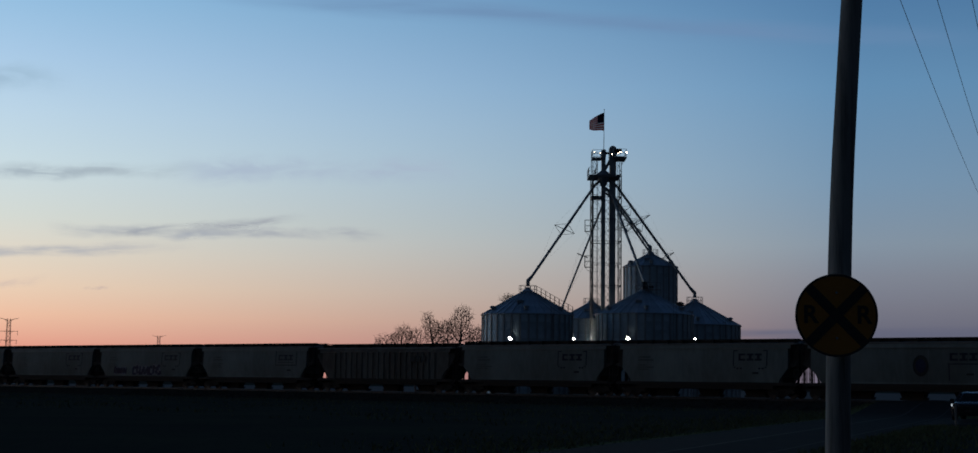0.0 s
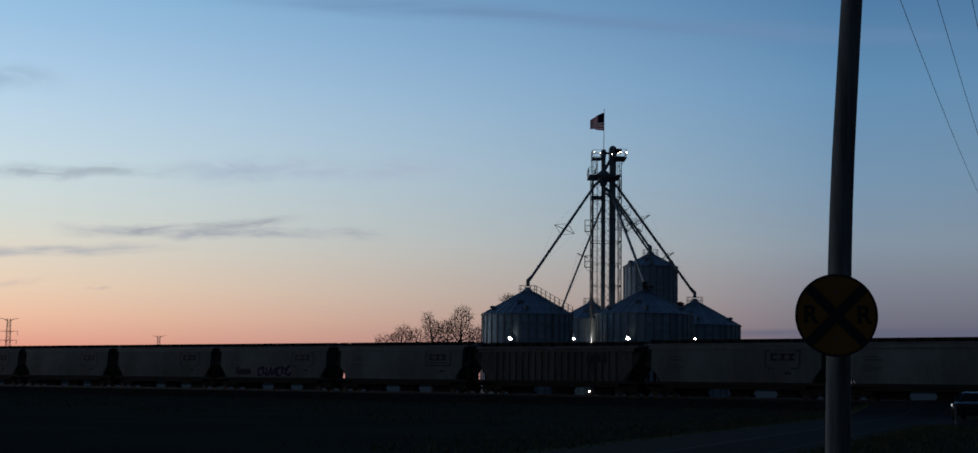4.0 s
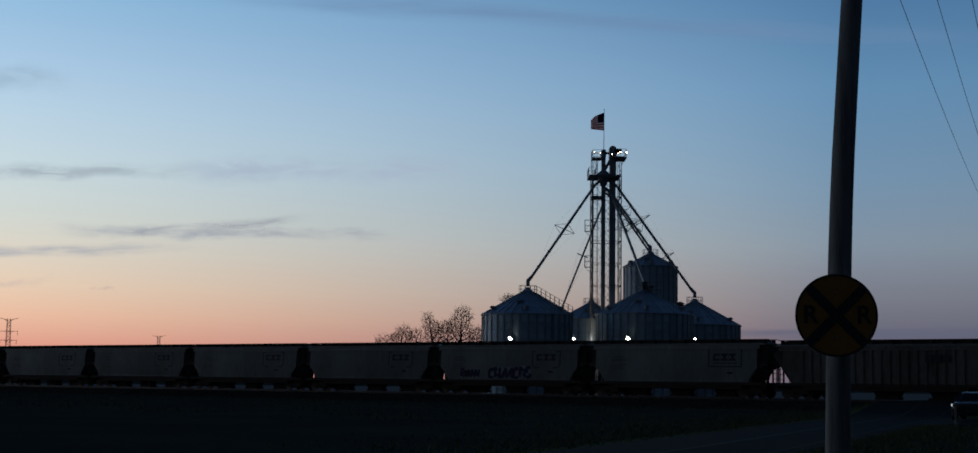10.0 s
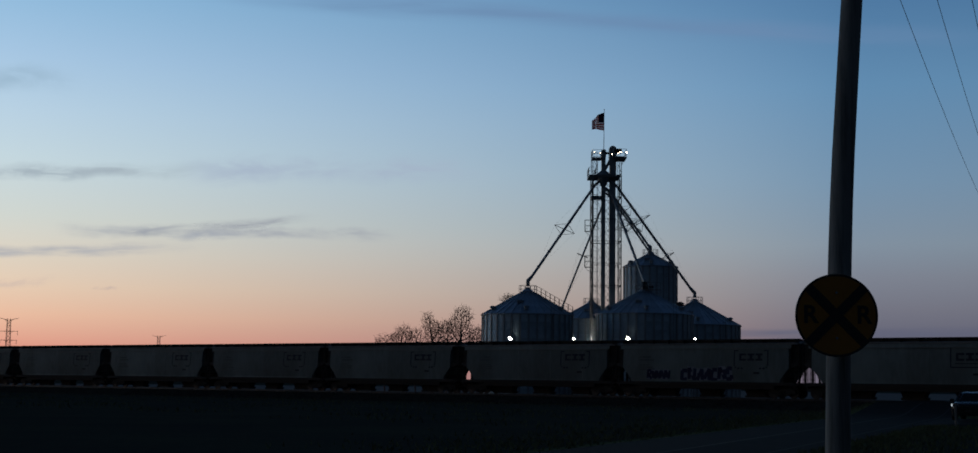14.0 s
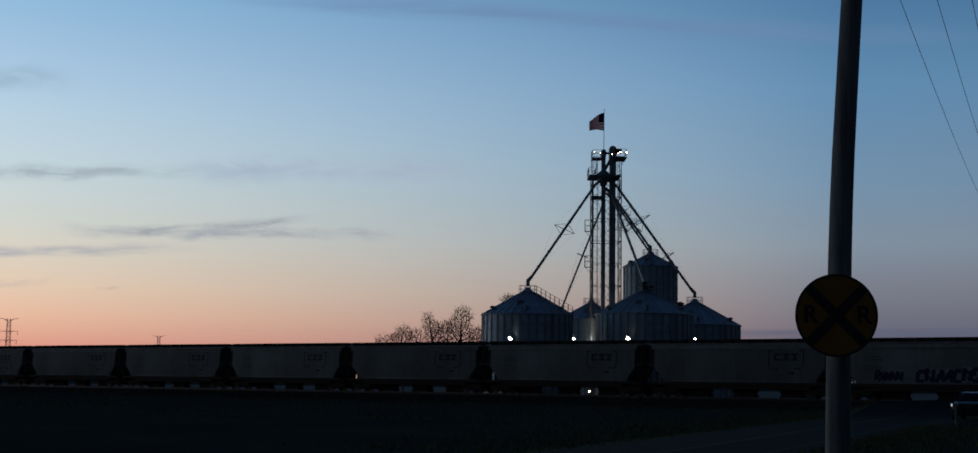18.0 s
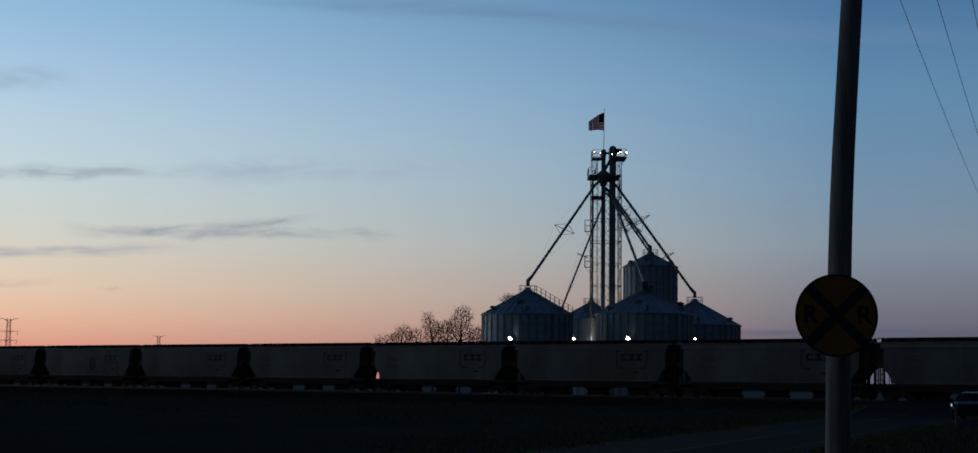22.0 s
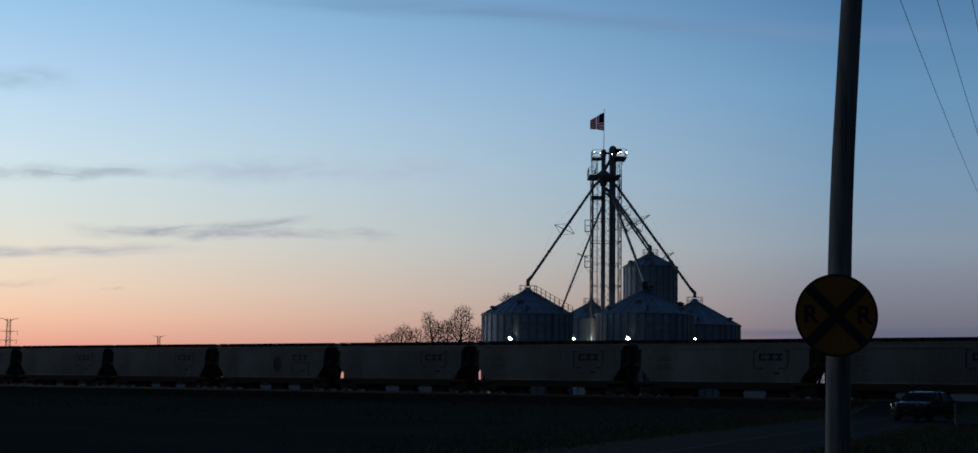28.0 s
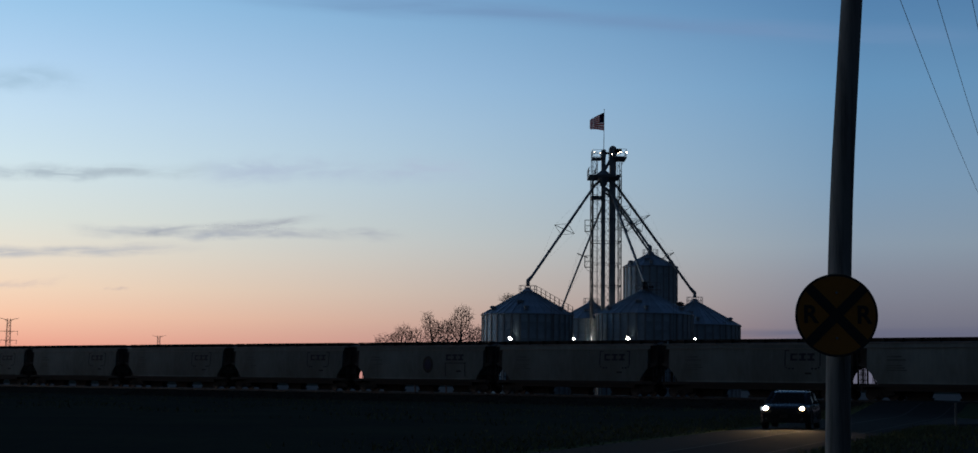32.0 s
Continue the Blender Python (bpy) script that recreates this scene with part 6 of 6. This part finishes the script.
cloud(-20.5, -10.3, 7.31, 7.92, 0.94, (158, 172, 182), 0.90, 1.3, (2.2, 1.0))
cloud(-12.5, 0.8, 7.85, 8.25, 1.55, (160, 174, 194), 0.75, 4.1, (2.5, 1.0))
cloud(-14.6, -6.2, 5.28, 6.25, 0.65, (152, 157, 166), 0.95, 7.7, (2.0, 1.0))
cloud(-11.2, -3.2, 5.60, 5.57, 0.70, (156, 161, 170), 0.95, 11.7, (2.0, 1.0))
cloud(-16.4, -8.4, 5.48, 5.43, 0.74, (156, 162, 172), 0.90, 14.2, (2.0, 1.0))
cloud(-20.6, -10.6, 4.42, 4.95, 0.68, (168, 170, 176), 0.90, 9.2, (2.0, 1.0))
cloud(-14.0, 21.0, 14.75, 12.75, 1.5, (104, 134, 170), 0.95, 2.9, (1.0, 0.5))
cloud(-23.5, -15.2, 11.0, 10.8, 1.5, (138, 166, 186), 0.5, 5.5, (1.6, 1.0))
cloud(-20.2, -15.9, 3.05, 3.63, 0.61, (196, 178, 170), 0.65, 6.1, (2.0, 1.0))
cloud(-14.9, -13.7, 3.30, 3.35, 0.22, (178, 162, 160), 0.65, 8.4, (1.5, 0.8))
cloud(5.0, 34.0, 1.90, 2.24, 0.75, (92, 95, 116), 0.95, 3.3, (0.7, 0.5))


# ---------------------------------------------------------------- what moves
def suv_pose(hx, hy, bearing):
    """The car from the ground point below its right headlamp and its bearing, in degrees from +y towards +x."""
    rz = 90.0 - bearing
    m = pose(0, 0, 0, 0, 0, rz)
    o = m @ Vector((2.22, -0.74, 0))
    return pose(hx - o.x, hy - o.y, 0.05, 0, 0, rz)


def motions():
    # the freight train rolls at a steady 5.14 m/s
    for k, car in CARS:
        walk(car, [(t, car_pose(k, t)) for t in (-8, -4, 0, 8, 16, 24, 32, 36, 40)])
    # its wheels turn; all wheelsets at the same end of a bogie share one set of keys
    turn = math.degrees(5.14 / 0.457)
    first = {}
    for k, car in CARS:
        for b in car.children:
            if not b.name.startswith("bogie"):
                continue
            for w in b.children:
                if w.name.startswith("wheelset"):
                    x = round(w.matrix_basis.translation.x, 2)
                    if x not in first:
                        walk(w, [(i * 0.12, pose(x, 0, 0.457, 0, turn * i * 0.12, 0)) for i in range(-2, 270)])
                        first[x] = w
                    else:
                        src = first[x].animation_data
                        w.rotation_mode = "QUATERNION"
                        w.animation_data_create()
                        w.animation_data.action = src.action
                        w.animation_data.action_slot = src.action_slot
    # the car waits in the side drive, then joins the road and comes nearer
    way = [(0.0, 25.78, 83.0, 207), (12.0, 25.78, 83.0, 207), (24.6, 25.76, 83.0, 207), (25.5, 25.65, 82.9, 209), (26.5, 24.62, 82.9, 216),
           (27.5, 23.08, 82.3, 221), (28.0, 21.87, 81.0, 218), (28.5, 20.42, 78.5, 213), (29.0, 19.05, 76.0, 209), (29.5, 17.62, 73.2, 206),
           (30.0, 16.26, 70.6, 204), (30.5, 14.93, 68.0, 202), (31.0, 13.64, 65.6, 200.5), (31.5, 12.50, 63.7, 199.5), (32.0, 11.48, 62.0, 199), (33.0, 9.5, 58.4, 199)]
    walk(SUV, [(t, suv_pose(x, y, b)) for t, x, y, b in way])
    # road wheels by the distance driven
    dist, rows, last = 0.0, [(0.0, 0.0)], way[0]
    for w in way[1:]:
        step = math.hypot(w[1] - last[1], w[2] - last[2])
        n = max(1, int(math.ceil(step / 0.5)))
        for i in range(1, n + 1):
            rows.append((last[0] + (w[0] - last[0]) * i / n, (dist + step * i / n) / 0.355))
        dist, last = dist + step, w
    for ob, x, s in ROAD_WHEELS:
        walk(ob, [(t, pose(x, s * 0.90, 0.355, 0, math.degrees(a), 0)) for t, a in rows])
    # the lamps are switched on, first one and then the other: the added covers slide off the bulbs, in behind the
    # grille
    for ob in COVERS:
        y = ob.matrix_basis.translation.y
        on = 31.0 if y < 0 else 31.1
        walk(ob, [(0.0, pose(2.2865, y, 0.844)), (on, pose(2.2865, y, 0.844)), (on + 0.14, pose(2.08, y * 0.4, 0.75)), (32.0, pose(2.08, y * 0.4, 0.75))])
    # the flag ripples in the wind, strip by strip
    for i, ob in enumerate(FLAG_STRIPS):
        rows = []
        for j in range(0, 108):
            t = j * 0.3
            x = y = 0.0
            gust = 0.5 * math.sin(1.7 * t + 0.7) + 0.5 * math.sin(0.61 * t + 2.0)
            for n in range(i + 1):
                a = 26 - 14 * gust + (10 + 6 * n) * math.sin(4.4 * t - 0.85 * n)
                if n < i:
                    x -= FLAG_W * math.cos(radians(a))
                    y -= FLAG_W * math.sin(radians(a))
            rows.append((t, pose(x, y, 0.012 * i * math.sin(2.9 * t - 0.5 * i), 0, 0, a)))
        walk(ob, rows)
    # the clouds drift slowly to the north
    for ob in CLOUDS:
        walk(ob, [(t, pose(0, 0, 1.8, 0, 0, 0.35 - 0.0225 * t)) for t in (-4, -2, 0, 16, 32, 34, 36)])


motions()
